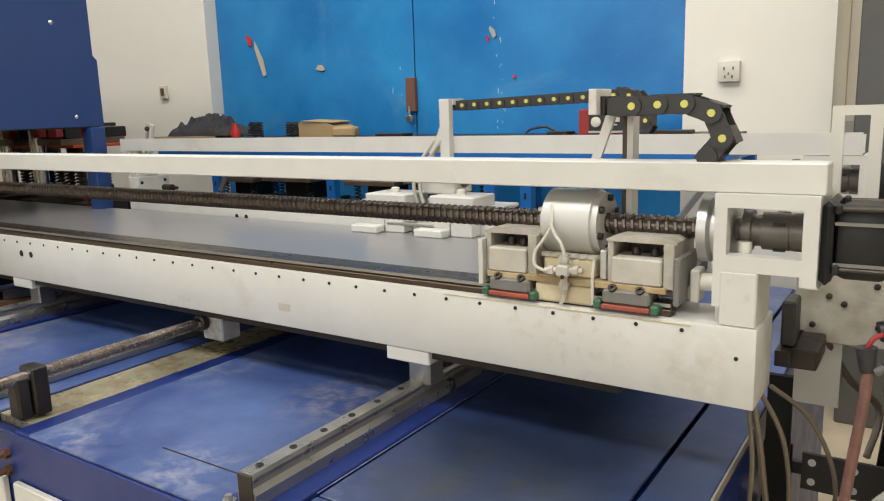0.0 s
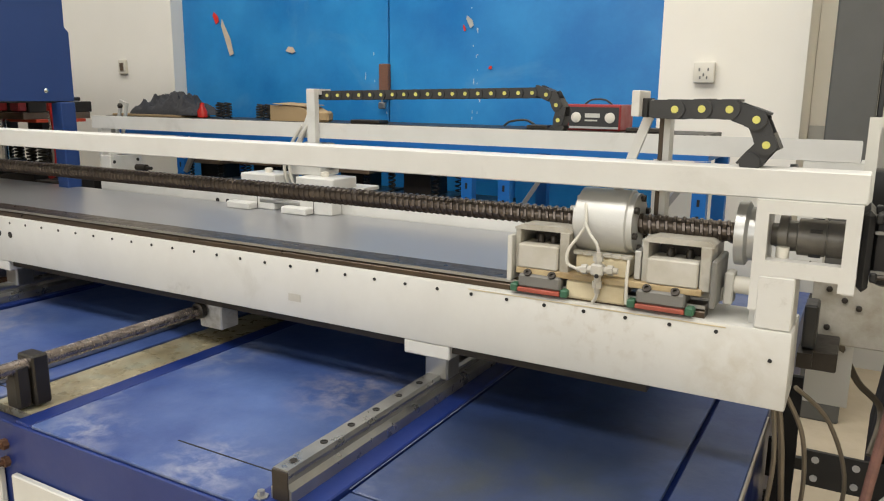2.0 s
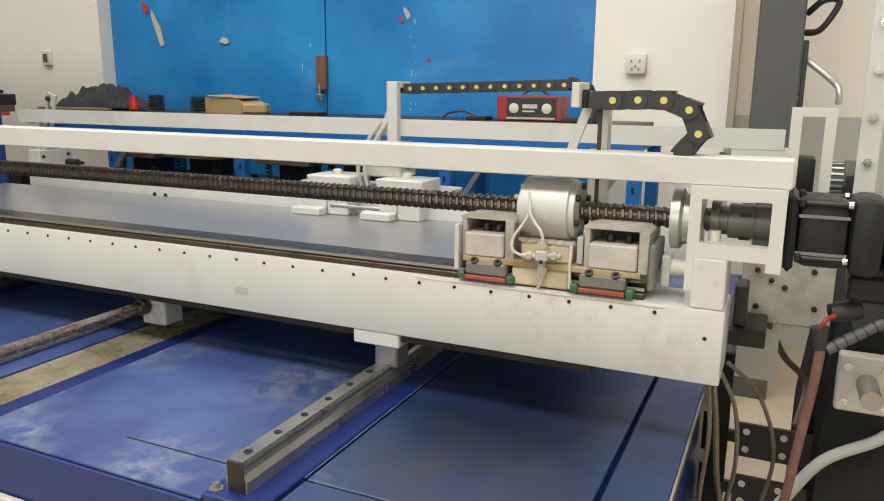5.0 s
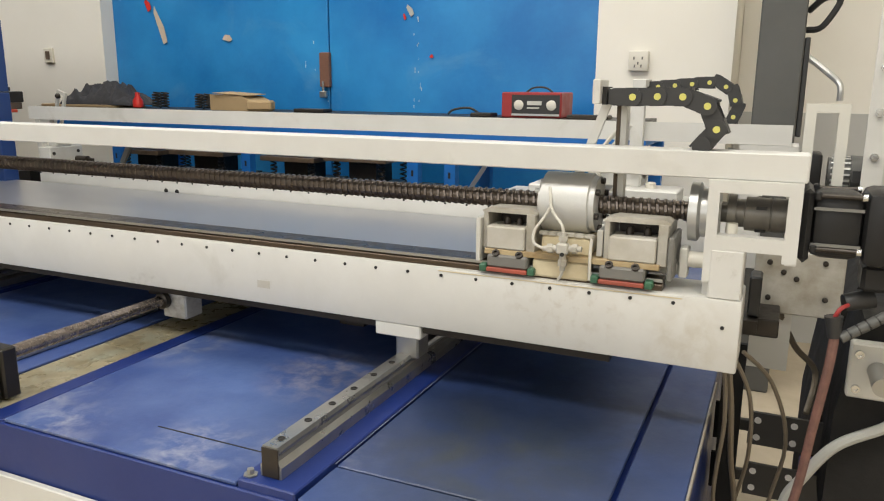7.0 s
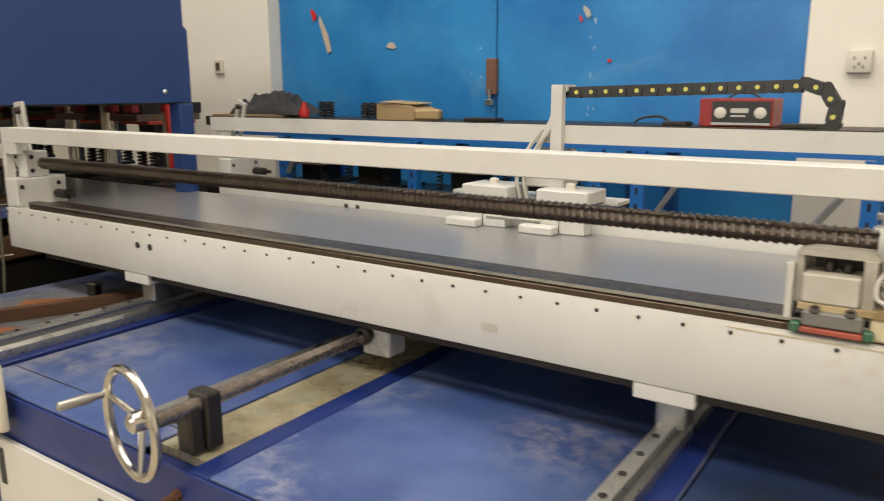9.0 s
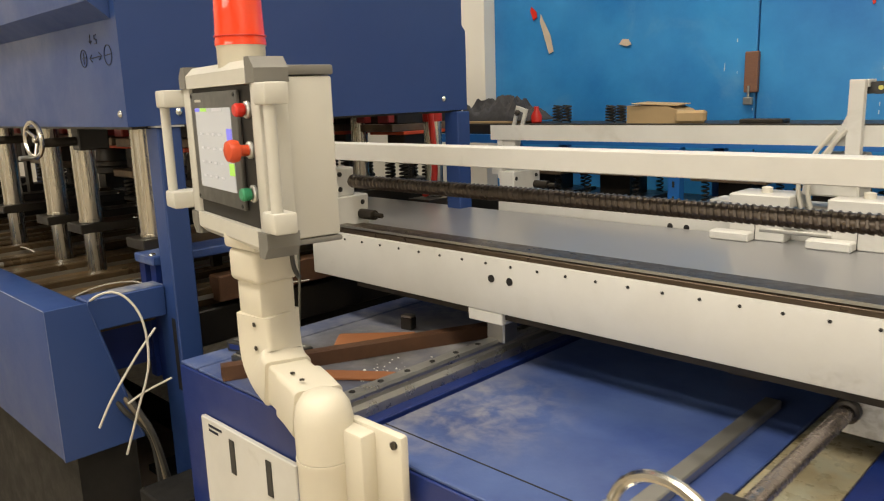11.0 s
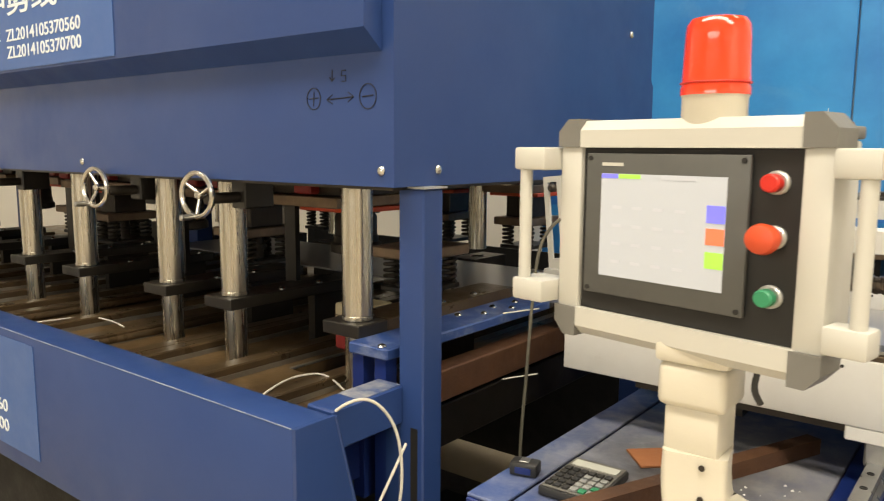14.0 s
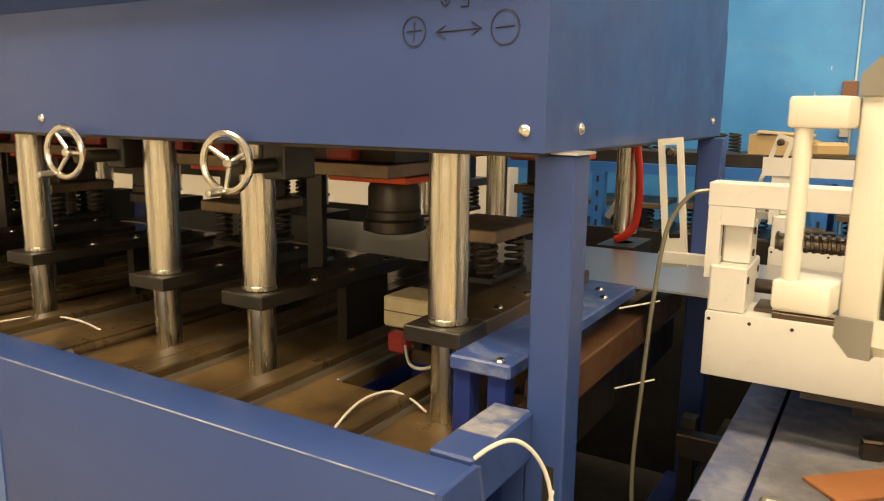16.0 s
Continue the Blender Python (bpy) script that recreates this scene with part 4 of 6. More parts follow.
def chain_link_meshes(h, w):
    a = B()
    disc = [(0.5 * h * math.cos(k * 0.5236), 0.5 * h * math.sin(k * 0.5236)) for k in range(12)]
    for s in (-1, 1):
        ya, yb = sorted((s * w / 2, s * (w / 2 - 0.003)))
        prism(a, disc, "y", ya, yb)
        ya, yb = sorted((s * (w / 2 - 0.0031), s * (w / 2 - 0.006)))
        prism(a, [(-0.034, -h * 0.40), (-0.027, -h * 0.475), (0.0, -h * 0.475), (0.006, -h * 0.40), (0.006, h * 0.40), (0.0, h * 0.475), (-0.027, h * 0.475), (-0.034, h * 0.40)], "y", ya, yb)
    box(a, -0.011, 0.011, -w / 2 + 0.004, w / 2 - 0.004, h * 0.38, h * 0.5)
    box(a, -0.011, 0.011, -w / 2 + 0.004, w / 2 - 0.004, -h * 0.5, -h * 0.38)
    d = B()
    rod(d, (0.0, -w / 2 - 0.0012, 0), (0.0, -w / 2 + 0.001, 0), 0.0048, None, 16)
    return finish(a, "chain_link", BLACK), finish(d, "yellow_pin", YELLOW)


LINK, PIN = chain_link_meshes(0.0258, 0.046)


def chain_link(parent, pinned=True):
    ob = new("chain_link", LINK)
    ob.parent = parent
    if pinned:
        pin = new("yellow_pin", PIN)
        pin.parent = ob
    return ob


ch1 = thing("cable_chain", (-0.3, YF + 0.041, TUBE1), "black plastic cable chain with yellow pins folded on the tube", "cable chain", "cable chains")
path1 = [(-0.376, 1.222), (-0.34, 1.222), (-0.306, 1.223), (-0.272, 1.223), (-0.239, 1.211), (-0.225, 1.18), (-0.243, 1.157)]
for (x0, z0), (x1, z1) in zip(path1, path1[1:]):
    ln = chain_link(ch1, z1 > 1.17)
    ln.matrix_basis = pose(x1 + 0.3, 0, z1 - TUBE1, 0, -math.degrees(math.atan2(z1 - z0, x1 - x0)), 0)

CHY = 0.998 + DYR + 0.040
ch2 = thing("cable_chain", (-1.0, CHY, TUBE1), "long black plastic cable chain with yellow pins on the far tube", "cable chain", "cable chains")
chain_links = [chain_link(ch2) for _ in range(30)]
FOLD = 0.054
CHAIN_LOW = 1.138
CHAIN_TOP = CHAIN_LOW + 2 * FOLD
FIXED_X = -1.09


def chain_poses(xp):
    """places of the links when the moving end stands at xp"""
    total = PITCH * len(chain_links)
    nose = (xp + FIXED_X + total - math.pi * FOLD) / 2
    run = nose - xp
    out = []
    for i in range(len(chain_links)):
        s = PITCH * (i + 0.5)
        if s < run:
            drop = 0.012 * (1 - s / max(run, 0.05))
            out.append((xp + s, CHAIN_TOP - drop, 0.0))
        elif s < run + math.pi * FOLD:
            a = (s - run) / FOLD
            out.append((nose + FOLD * math.sin(a), CHAIN_LOW + FOLD + FOLD * math.cos(a), math.degrees(a)))
        else:
            out.append((nose - (s - run - math.pi * FOLD), CHAIN_LOW, 180.0))
    return out


# ---- far carriage: slides along x; built with its post at x = 0 ----
YR = 0.998 + DYR
rc = thing("rear_carriage", (0, YR, BZ1 + 0.018), "white carriage with two stepped clamp blocks and a chain post", "carriage")
part("slide_plate", box(B(), -0.31, 0.16, YR + 0.04, YR + 0.12, BZ1 + 0.019, BZ1 + 0.03, 0.002), WHITE, rc)
for x0 in (-0.223, -0.012):
    bk = part("clamp_block", box(B(), x0, x0 + 0.134, YR - 0.05, YR + 0.06, 0.975, 1.008, 0.003), WHITE, rc)
    part("block_neck", box(B(), x0 + 0.003, x0 + 0.126, YR - 0.048, YR - 0.0025, 0.905, 0.9748, 0.002), WHITE, rc)
    part("block_foot", box(B(), x0 - 0.028, x0 + 0.062, YR - 0.086, YR - 0.0485, 0.9048, 0.925, 0.003), WHITE, rc)
    part("parting_line", box(B(), x0 + 0.0615, x0 + 0.063, YR - 0.0488, YR - 0.0475, 0.906, 0.974), HOLE, rc)
    part("knob", spin(B(), [(0.012, 0), (0.012, 0.012), (0.006, 0.014)], (x0 + 0.067, YR + 0.0, 1.008), (0, 0, 1), 14), SOCKET, rc)
part("cylinder", rod(B(), (-0.10, YR - 0.04, 0.945), (-0.06, YR - 0.04, 0.945), 0.011), ALU, rc)
part("tie_rod", rod(B(), (-0.15, YR - 0.045, 0.93), (0.0, YR - 0.045, 0.93), 0.006), STEEL, rc)
part("nut_bracket", box(B(), -0.085, 0.03, YR + 0.01, YR + 0.1, 1.005, 1.06, 0.004), WHITE, rc)
part("nut_sleeve", rod(B(), (-0.06, YR + 0.062, 1.06), (0.03, YR + 0.062, 1.06), 0.04, None, 28), WHITE, rc)
for dx in (-0.075, -0.055):
    part("air_tube", hose(B(), [(dx, YR + 0.0, 0.96), (dx - 0.01, YR - 0.012, 1.03), (dx + 0.02, YR - 0.01, 1.1), (dx + 0.06, YR - 0.01, 1.15)], 0.005, 6), PALE, rc)
part("chain_post", box(B(), 0.003, 0.032, YR - 0.012, YR + 0.008, 1.05, 1.252, 0.001), WHITE, rc)
part("post_arm", box(B(), 0.0, 0.034, YR + 0.008, YR + 0.06, 1.236, 1.252, 0.001), WHITE, rc)
part("post_stay", hose(B(), [(-0.05, YR - 0.006, 1.06), (0.012, YR - 0.006, 1.19)], 0.007, 4, 1), WHITE, rc)

# ---- tool rack along the gate ----
rk = thing("tool_rack", (-2.0, 2.95, 0), "blue slotted steel rack with dark shelves", "rack")
for x in (-3.24, -2.42, -1.55, -1.38, -0.62):
    for yy in (2.74, 3.14):
        bm = B()
        box(bm, x - 0.025, x + 0.025, yy, yy + 0.004, 0, 1.019)
        box(bm, x + 0.021, x + 0.025, yy + 0.0045, yy + 0.04, 0, 1.019)
        pst = part("post", bm, RACKBLUE, rk)
        if yy < 3:
            for k in range(5):
                part("slot", box(B(), x - 0.006, x + 0.004, yy - 0.0012, yy - 0.0002, 0.74 + 0.06 * k, 0.765 + 0.06 * k), HOLE, pst)
for z in (0.3, 0.755, 1.02):
    part("shelf", box(B(), -3.42 if z < 1 else -3.72, -1.52 if z < 1 else -0.6, 2.75, 3.18, z, z + 0.022 if z < 1 else 1.06), DARK if z < 1 else RACKBLUE, rk)
part("brace", hose(B(), [(-3.19, 2.73, 0.84), (-3.09, 2.73, 1.0)], 0.016, 4, 1), ALU, rk)
part("brace", hose(B(), [(-1.38, 2.73, 0.68), (-1.22, 2.73, 0.92)], 0.012, 4, 1), ALU, rk)
part("brace", hose(B(), [(-0.9, 2.73, 0.62), (-0.68, 2.73, 0.93)], 0.014, 4, 1), ALU, rk)
TOPZ = 1.11
solid("steel_tray", box(B(), -3.88, -0.62, 2.79, 3.10, 1.0605, TOPZ, 0.002), DARK, "long flat dark steel tray on the rack", "tray", base=(-2.2, 2.95, 1.0605))


def die_set(x, y, z, w, d, h, label):
    t = thing("punch_die", (x, y, z), label, "die set", "punch dies")
    part("lower_plate", box(B(), x - w / 2, x + w / 2, y - d / 2, y + d / 2, z, z + 0.02, 0.002), DARK, t)
    part("upper_plate", box(B(), x - w / 2, x + w / 2, y - d / 2, y + d / 2, z + h - 0.022, z + h, 0.002), DIE, t)
    for sx in (-0.36, 0.36):
        for sy in (-0.34, 0.34):
            part("spring", coil(B(), (x + sx * w, y + sy * d, z + 0.02), h - 0.042, 0.014, 0.0035, 5), DARK, t)
    part("punch", box(B(), x - w * 0.22, x + w * 0.22, y - d * 0.25, y + d * 0.25, z + 0.02, z + h - 0.022), DARK, t)
    return t


for x, w, dz in ((-3.15, 0.30, 0.01), (-2.76, 0.34, 0.02), (-2.22, 0.3, 0.015), (-1.86, 0.32, 0.03)):
    die_set(x, 2.93, 0.777, w, 0.3, 0.115 + dz, "dark oily punch die with coil springs on the rack")


def spring_stack(x, y, n, h):
    for k in range(n):
        s = B()
        coil(s, (x + k * 0.052, y, TOPZ + 0.004), h, 0.021, 0.004, 5.5)
        solid("coil_spring", s, DARK, "short dark coil spring standing on the rack", "spring", group="loose springs", base=(x + k * 0.052, y, TOPZ))


spring_stack(-3.10, 2.90, 2, 0.075)
spring_stack(-2.80, 2.88, 2, 0.07)
cb = thing("cardboard_box", (-2.58, 2.9, TOPZ), "crushed brown cardboard box on the rack", "box")
bm = B()
prism(bm, [(-2.69, TOPZ), (-2.46, TOPZ), (-2.455, TOPZ + 0.05), (-2.50, TOPZ + 0.068), (-2.69, TOPZ + 0.074)], "y", 2.83, 2.98)
part("carton", bm, CARD, cb)
part("flap", box(B(), -0.10, 0.10, -0.075, 0.075, 0, 0.003, 0, 1, pose(-2.57, 2.9, TOPZ + 0.077, 2, 3, 4)), CARD, cb)
part("folded_sheet", box(B(), -0.06, 0.06, -0.04, 0.04, 0, 0.05, 0.01, 1, pose(-2.42, 2.87, TOPZ, 0, 0, 20)), CARD, cb)
# folded work jacket: overlapping folds
jk = B()
NJX, NJY = 90, 44
grid = []
for i in range(NJX + 1):
    row = []
    for j in range(NJY + 1):
        u, v = i / NJX, j / NJY
        q = Vector((u * 3.1, v * 1.6, 0.3))
        edge = min(1.0, 5.0 * min(u, 1 - u, v * 0.8, (1 - v) * 0.8))
        dome = 0.085 * edge ** 0.55 * (0.55 + 0.45 * math.sin(0.6 + u * 2.4)) * (0.8 + 0.35 * noise.noise(q * 1.1))
        w = q + 0.35 * noise.noise_vector(q * 1.3)
        folds = 0.034 * (1 - abs(noise.noise(w * 2.2)) * 2.4) + 0.012 * (1 - abs(noise.noise(w * 5.5 + Vector((4, 1, 2)))) * 2.4)
        wob = noise.noise_vector(q * 2 + Vector((9, 3, 1)))
        row.append(jk.verts.new((-3.72 + 0.52 * u + 0.02 * wob.x, 2.825 + 0.19 * v + 0.012 * wob.y, TOPZ + 0.0125 + max(0.0, dome + folds * edge))))
    grid.append(row)
for i in range(NJX):
    for j in range(NJY):
        jk.faces.new((grid[i][j], grid[i + 1][j], grid[i + 1][j + 1], grid[i][j + 1])).smooth = True
rim_verts = [grid[i][0] for i in range(NJX + 1)] + [grid[NJX][j] for j in range(1, NJY + 1)] + [grid[i][NJY] for i in range(NJX - 1, -1, -1)] + [grid[0][j] for j in range(NJY - 1, 0, -1)]
low = [jk.verts.new((v.co.x, v.co.y, TOPZ + 0.0122)) for v in rim_verts]
for k in range(len(rim_verts)):
    n2 = (k + 1) % len(rim_verts)
    jk.faces.new((rim_verts[n2], rim_verts[k], low[k], low[n2]))
jk.faces.new(low[::-1])
solid("work_jacket", jk, CLOTH, "crumpled dark grey work jacket on cardboard", "jacket", base=(-3.45, 2.92, TOPZ + 0.012))
solid("cardboard_sheet", box(B(), -3.86, -3.3, 2.82, 3.02, TOPZ, TOPZ + 0.012, 0.002), CARD, "flat piece of brown cardboard under the jacket", "cardboard")
solid("red_bottle", spin(B(), [(0.02, 0), (0.026, 0.004), (0.026, 0.035), (0.012, 0.06), (0.012, 0.078)], (-3.20, 2.87, TOPZ), (0, 0, 1), 16), RED, "small red plastic bottle on the rack", "bottle", base=(-3.2, 2.87, TOPZ))
for x, w in ((-2.12, 0.16), (-1.28, 0.09), (-0.84, 0.16)):
    solid("flat_tool", box(B(), x - w / 2, x + w / 2, 2.82, 2.9, TOPZ, TOPZ + 0.016, 0.003), DARK, "flat dark steel tool on the rack", "tool", group="rack tools", base=(x, 2.86, TOPZ))
solid("cable_loop", hose(B(), [(-1.46, 2.9, TOPZ + 0.006), (-1.43, 2.9, TOPZ + 0.025), (-1.36, 2.9, TOPZ + 0.032), (-1.31, 2.9, TOPZ + 0.006)], 0.005), BLACK, "black cable loop on the rack", "cable", base=(-1.4, 2.9, TOPZ))
rd = thing("test_instrument", (-1.07, 2.9, TOPZ), "red cased charger with black face and round dials", "charger")
part("case", box(B(), -1.20, -0.95, 2.85, 3.02, TOPZ, TOPZ + 0.10, 0.004), RED_PAINT, rd)
fp = part("face_plate", box(B(), -1.155, -0.957, 2.846, 2.8495, TOPZ + 0.012, TOPZ + 0.09), BLACK, rd)
part("trim", box(B(), -1.155, -0.957, 2.843, 2.8465, TOPZ + 0.008, TOPZ + 0.016), ALU, rd)
for x in (-1.125, -0.99):
    part("dial", spin(B(), [(0.02, 0), (0.02, 0.004), (0.016, 0.006)], (x, 2.846, TOPZ + 0.05), (0, -1, 0), 20), SOCKET, fp)
part("label_bars", box(box(B(), -1.09, -1.03, 2.8445, 2.8458, TOPZ + 0.05, TOPZ + 0.066), -1.09, -1.04, 2.8445, 2.8458, TOPZ + 0.036, TOPZ + 0.042), PANEL, fp)
part("side_knob", spin(B(), [(0.012, 0), (0.012, 0.008)], (-1.2, 2.91, TOPZ + 0.07), (-1, 0, 0), 12), RED, rd)
part("carry_handle", hose(B(), [(-1.12, 2.93, TOPZ + 0.10), (-1.09, 2.93, TOPZ + 0.118), (-1.04, 2.93, TOPZ + 0.118), (-1.01, 2.93, TOPZ + 0.10)], 0.004), BLACK, rd)

# ---- clutter past the motor end ----
gp = thing("end_plate", (-0.1, 1.27, 0), "pale grey steel end plate on a bracket leg", "bracket")
bm = box(B(), -0.165, -0.03, 1.25, 1.262, 0.868, 0.975, 0.002)
epl = part("plate", bm, GRIMY, gp)
for x, z in ((-0.142, 0.955), (-0.06, 0.96), (-0.14, 0.895), (-0.055, 0.9), (-0.1, 0.93), (-0.12, 0.94)):
    part("bolt", spin(B(), [(0.0045, 0), (0.0045, 0.004), (0.0025, 0.005)], (x, 1.25, z), (0, -1, 0), 10), DARK, epl)
part("hanger_block", box(B(), -0.163, -0.10, 1.263, 1.30, 0.765, 0.868), PANEL, gp)
part("leg", box(B(), -0.2, -0.164, 1.268, 1.28, 0.0, 0.80), DULL_BLACK, gp)
part("junction_block", box(B(), -0.168, -0.15, 1.15, 1.2, 0.885, 0.95, 0.003), BLACK, gp)
part("junction_foot", box(B(), -0.168, -0.12, 1.15, 1.245, 0.855, 0.884, 0.002), DARK, gp)
part("cross_tie", box(B(), -0.171, -0.151, 1.13, 1.27, 0.862, 0.884), DARK, gp)
for i, (z, x1) in enumerate(((0.60, 0.06), (0.50, 0.05))):
    br = thing("drilled_bracket", (-0.1, 1.32, z), "black steel bracket with round white holes", "bracket", "drilled brackets")
    part("flange", box(B(), -0.209, -0.165, 1.31, 1.318, z, z + 0.07), DULL_BLACK, br)
    part("arm", box(B(), -0.150, x1, 1.31, 1.318, z + 0.0, z + 0.062), BLACK, br)
    for x in (-0.135, -0.075):
        for zz in (z + 0.015, z + 0.048):
            part("hole", rod(B(), (x, 1.3095, zz), (x, 1.308, zz), 0.006, None, 14), CHALK, br)
    part("tie", box(B(), -0.209, x1, 1.3185, 1.33, z + 0.02, z + 0.04), BLACK, br)
for k, pts in enumerate((
        [(-0.185, 1.06, 0.845), (-0.175, 1.08, 0.76), (-0.17, 1.12, 0.66), (-0.16, 1.2, 0.5), (-0.2, 1.25, 0.3)],
        [(-0.178, 1.07, 0.845), (-0.15, 1.1, 0.77), (-0.145, 1.15, 0.65), (-0.165, 1.2, 0.5), (-0.17, 1.25, 0.3)],
        [(-0.165, 1.08, 0.85), (-0.12, 1.15, 0.78), (-0.09, 1.2, 0.66), (-0.11, 1.22, 0.5), (-0.1, 1.2, 0.3)],
        [(-0.19, 1.05, 0.845), (-0.182, 1.07, 0.74), (-0.19, 1.1, 0.6), (-0.18, 1.15, 0.4), (-0.15, 1.2, 0.2)])):
    solid("signal_cable", hose(B(), pts, 0.0034 if k else 0.0046, 7), CABLE, "thin grey-brown cable hanging from the beam end", "cable", group="hanging cables", base=pts[0])
solid("signal_cable", hose(B(), [(-0.12, 1.26, 0.87), (-0.09, 1.3, 0.80), (-0.05, 1.35, 0.74), (-0.06, 1.3, 0.68)], 0.0055, 7), CABLE, "thin grey-brown cable hanging from the beam end", "cable", group="hanging cables", base=(-0.12, 1.26, 0.87))
ph = thing("motor_cable", (-0.03, 1.05, 0.9), "faded red sleeved motor cable with a grey ribbed plug", "cable")
part("sleeve", hose(B(), [(-0.052, 1.03, 0.915), (-0.055, 1.03, 0.86), (-0.065, 1.04, 0.76), (-0.075, 1.05, 0.66), (-0.1, 1.06, 0.52), (-0.13, 1.07, 0.38)], 0.0066, 10), PINK, ph)
part("boot", rod(B(), (-0.053, 1.03, 0.905), (-0.056, 1.03, 0.935), 0.008, 0.012, 14), BLACK, ph)
part("red_core", hose(B(), [(-0.056, 1.03, 0.93), (-0.05, 1.03, 0.945), (-0.04, 1.04, 0.95)], 0.003), RED_PAINT, ph)
part("plug", rod(B(), (-0.045, 1.05, 0.95), (-0.01, 1.06, 0.958), 0.012, 0.014, 16), BLACK, ph)
sl = B()
for i in range(7):
    p = Vector((-0.045, 1.03, 0.905)).lerp(Vector((0.03, 1.05, 0.955)), i / 7)
    q = Vector((-0.045, 1.03, 0.905)).lerp(Vector((0.03, 1.05, 0.955)), (i + 0.85) / 7)
    rod(sl, p, q, 0.0075, None, 12)
part("ribbed_sleeve", sl, BEZEL, ph)
part("lead", hose(B(), [(-0.045, 1.03, 0.905), (0.03, 1.05, 0.955), (0.06, 1.06, 0.97)], 0.006), BLACK, ph)

sm = thing("dark_side_machine", (0.12, 1.3, 0), "black cast machine housing beside the table", "machine")
bm = B()
prism(bm, [(-0.052, 0.0), (-0.052, 0.60), (-0.038, 0.73), (-0.027, 0.83), (-0.016, 0.88), (0.006, 0.912), (0.045, 0.925), (0.8, 0.935), (0.8, 0.0)], "y", 1.352, 1.7)
part("housing", bm, DULL_BLACK, sm)
part("side_web", prism(B(), [(-0.030, 0.55), (-0.030, 0.74), (-0.005, 0.90), (0.6, 0.9), (0.6, 0.55)], "y", 1.165, 1.351), DULL_BLACK, sm)
part("blue_edge", box(B(), -0.06, 0.5, 1.335, 1.3505, 0.2, 0.58, 0.004), TABLE_SIDE, sm)
cp2 = part("clamp_plate", box(B(), -0.02, 0.05, 1.14, 1.1645, 0.782, 0.868, 0.003), PANEL, sm, "grey clamp plate")
for x, z in ((-0.008, 0.798), (-0.008, 0.852), (0.04, 0.798), (0.04, 0.852)):
    part("cap_screw", spin(B(), [(0.006, 0), (0.006, 0.006), (0.003, 0.006), (0.003, 0.003)], (x, 1.14, z), (0, -1, 0), 14), BOLT, cp2)
part("shaft", rod(B(), (0.018, 1.14, 0.829), (0.02, 1.08, 0.825), 0.014), STEEL, cp2)
part("taped_hose", hose(B(), [(0.06, 1.158, 0.755), (0.038, 1.15, 0.738), (-0.024, 1.145, 0.697), (-0.065, 1.15, 0.629), (-0.085, 1.15, 0.586), (-0.092, 1.16, 0.5)], 0.0085, 10), HOSE, sm, "grey tape-wrapped hose")

# ---- punching press ----
PX1, PX0, PYF, PYB, PZ = -2.58, -6.6, 0.644, 1.705, 1.205
pr = thing("punch_press", (-3.6, 1.15, 0), "large blue painted punching press with open tool bay", "press")
bm = B()
prism(bm, [(PYF, PZ), (PYB, PZ), (PYB, 1.44), (PYB - 0.015, 1.455), (PYB - 0.015, 2.5), (PYF, 2.5)], "x", PX0, PX1)
hood = part("upper_housing", bm, PRESS, pr)
bm = B()
prism(bm, [(PYF - 0.001, 1.428), (PYF - 0.044, 1.462), (PYF - 0.044, 2.5), (PYF - 0.001, 2.5)], "x", PX0, -2.605)
brow = part("front_overhang", bm, PRESS, pr)
part("bottom_lip", box(B(), PX0, PX1 - 0.012, PYF + 0.012, PYB - 0.012, PZ - 0.006, PZ - 0.0005), DARK, pr)
part("rear_plate", box(B(), PX0, -3.15, PYB + 0.002, 2.13, PZ - 0.0058, PZ + 0.01, 0.002), DARK, pr, "dark steel plate along the back of the press")
# added dark sheets that hide the lit wall behind the tool bay
for x0, x1, z0 in ((-6.6, -5.31, 0.94), (-5.29, -4.62, 0.96), (-4.58, -3.98, 0.99), (-3.96, -3.62, 1.03)):
    part("dark_backing", box(B(), x0, x1, 2.11, 2.125, z0, PZ - 0.006, 0.002), OILBLACK, pr, "dark sheet added behind the tools to hide the bright wall")
dome = [(0.0085, 0), (0.0085, 0.002), (0.006, 0.005), (0.002, 0.0065)]
for p, d in (((-2.608, PYF, 1.232), (0, -1, 0)), ((PX1, 0.761, 1.233), (1, 0, 0)), ((PX1, 1.603, 1.24), (1, 0, 0)), ((PX1, 1.55, 1.56), (1, 0, 0)), ((-3.62, PYF, 1.232), (0, -1, 0))):
    part("dome_bolt", spin(B(), dome, p, d, 14), BOLT, hood)
# hand-drawn marks
mk = B()
q = PYF - 0.0006


def stroke(bm, pts, w=0.0016):
    return hose(bm, [(x, q, z) for x, z in pts], w * 0.7, 4, 1)


for cx, r in ((-2.771, 0.019), (-2.638, 0.021)):
    stroke(mk, [(cx + r * 0.92 * math.cos(a * 0.314), 1.3565 + r * math.sin(a * 0.314)) for a in range(21)])
    stroke(mk, [(cx - r * 0.6, 1.3565), (cx + r * 0.6, 1.358)])
stroke(mk, [(-2.772, 1.344), (-2.770, 1.369)])
stroke(mk, [(-2.737, 1.354), (-2.671, 1.357)])
for s, x in ((1, -2.737), (-1, -2.671)):
    z = 1.354 if s > 0 else 1.357
    stroke(mk, [(x + s * 0.014, z + 0.008), (x, z), (x + s * 0.014, z - 0.008)])
stroke(mk, [(-2.724, 1.385), (-2.723, 1.405)])
stroke(mk, [(-2.73, 1.392), (-2.724, 1.385), (-2.717, 1.391)])
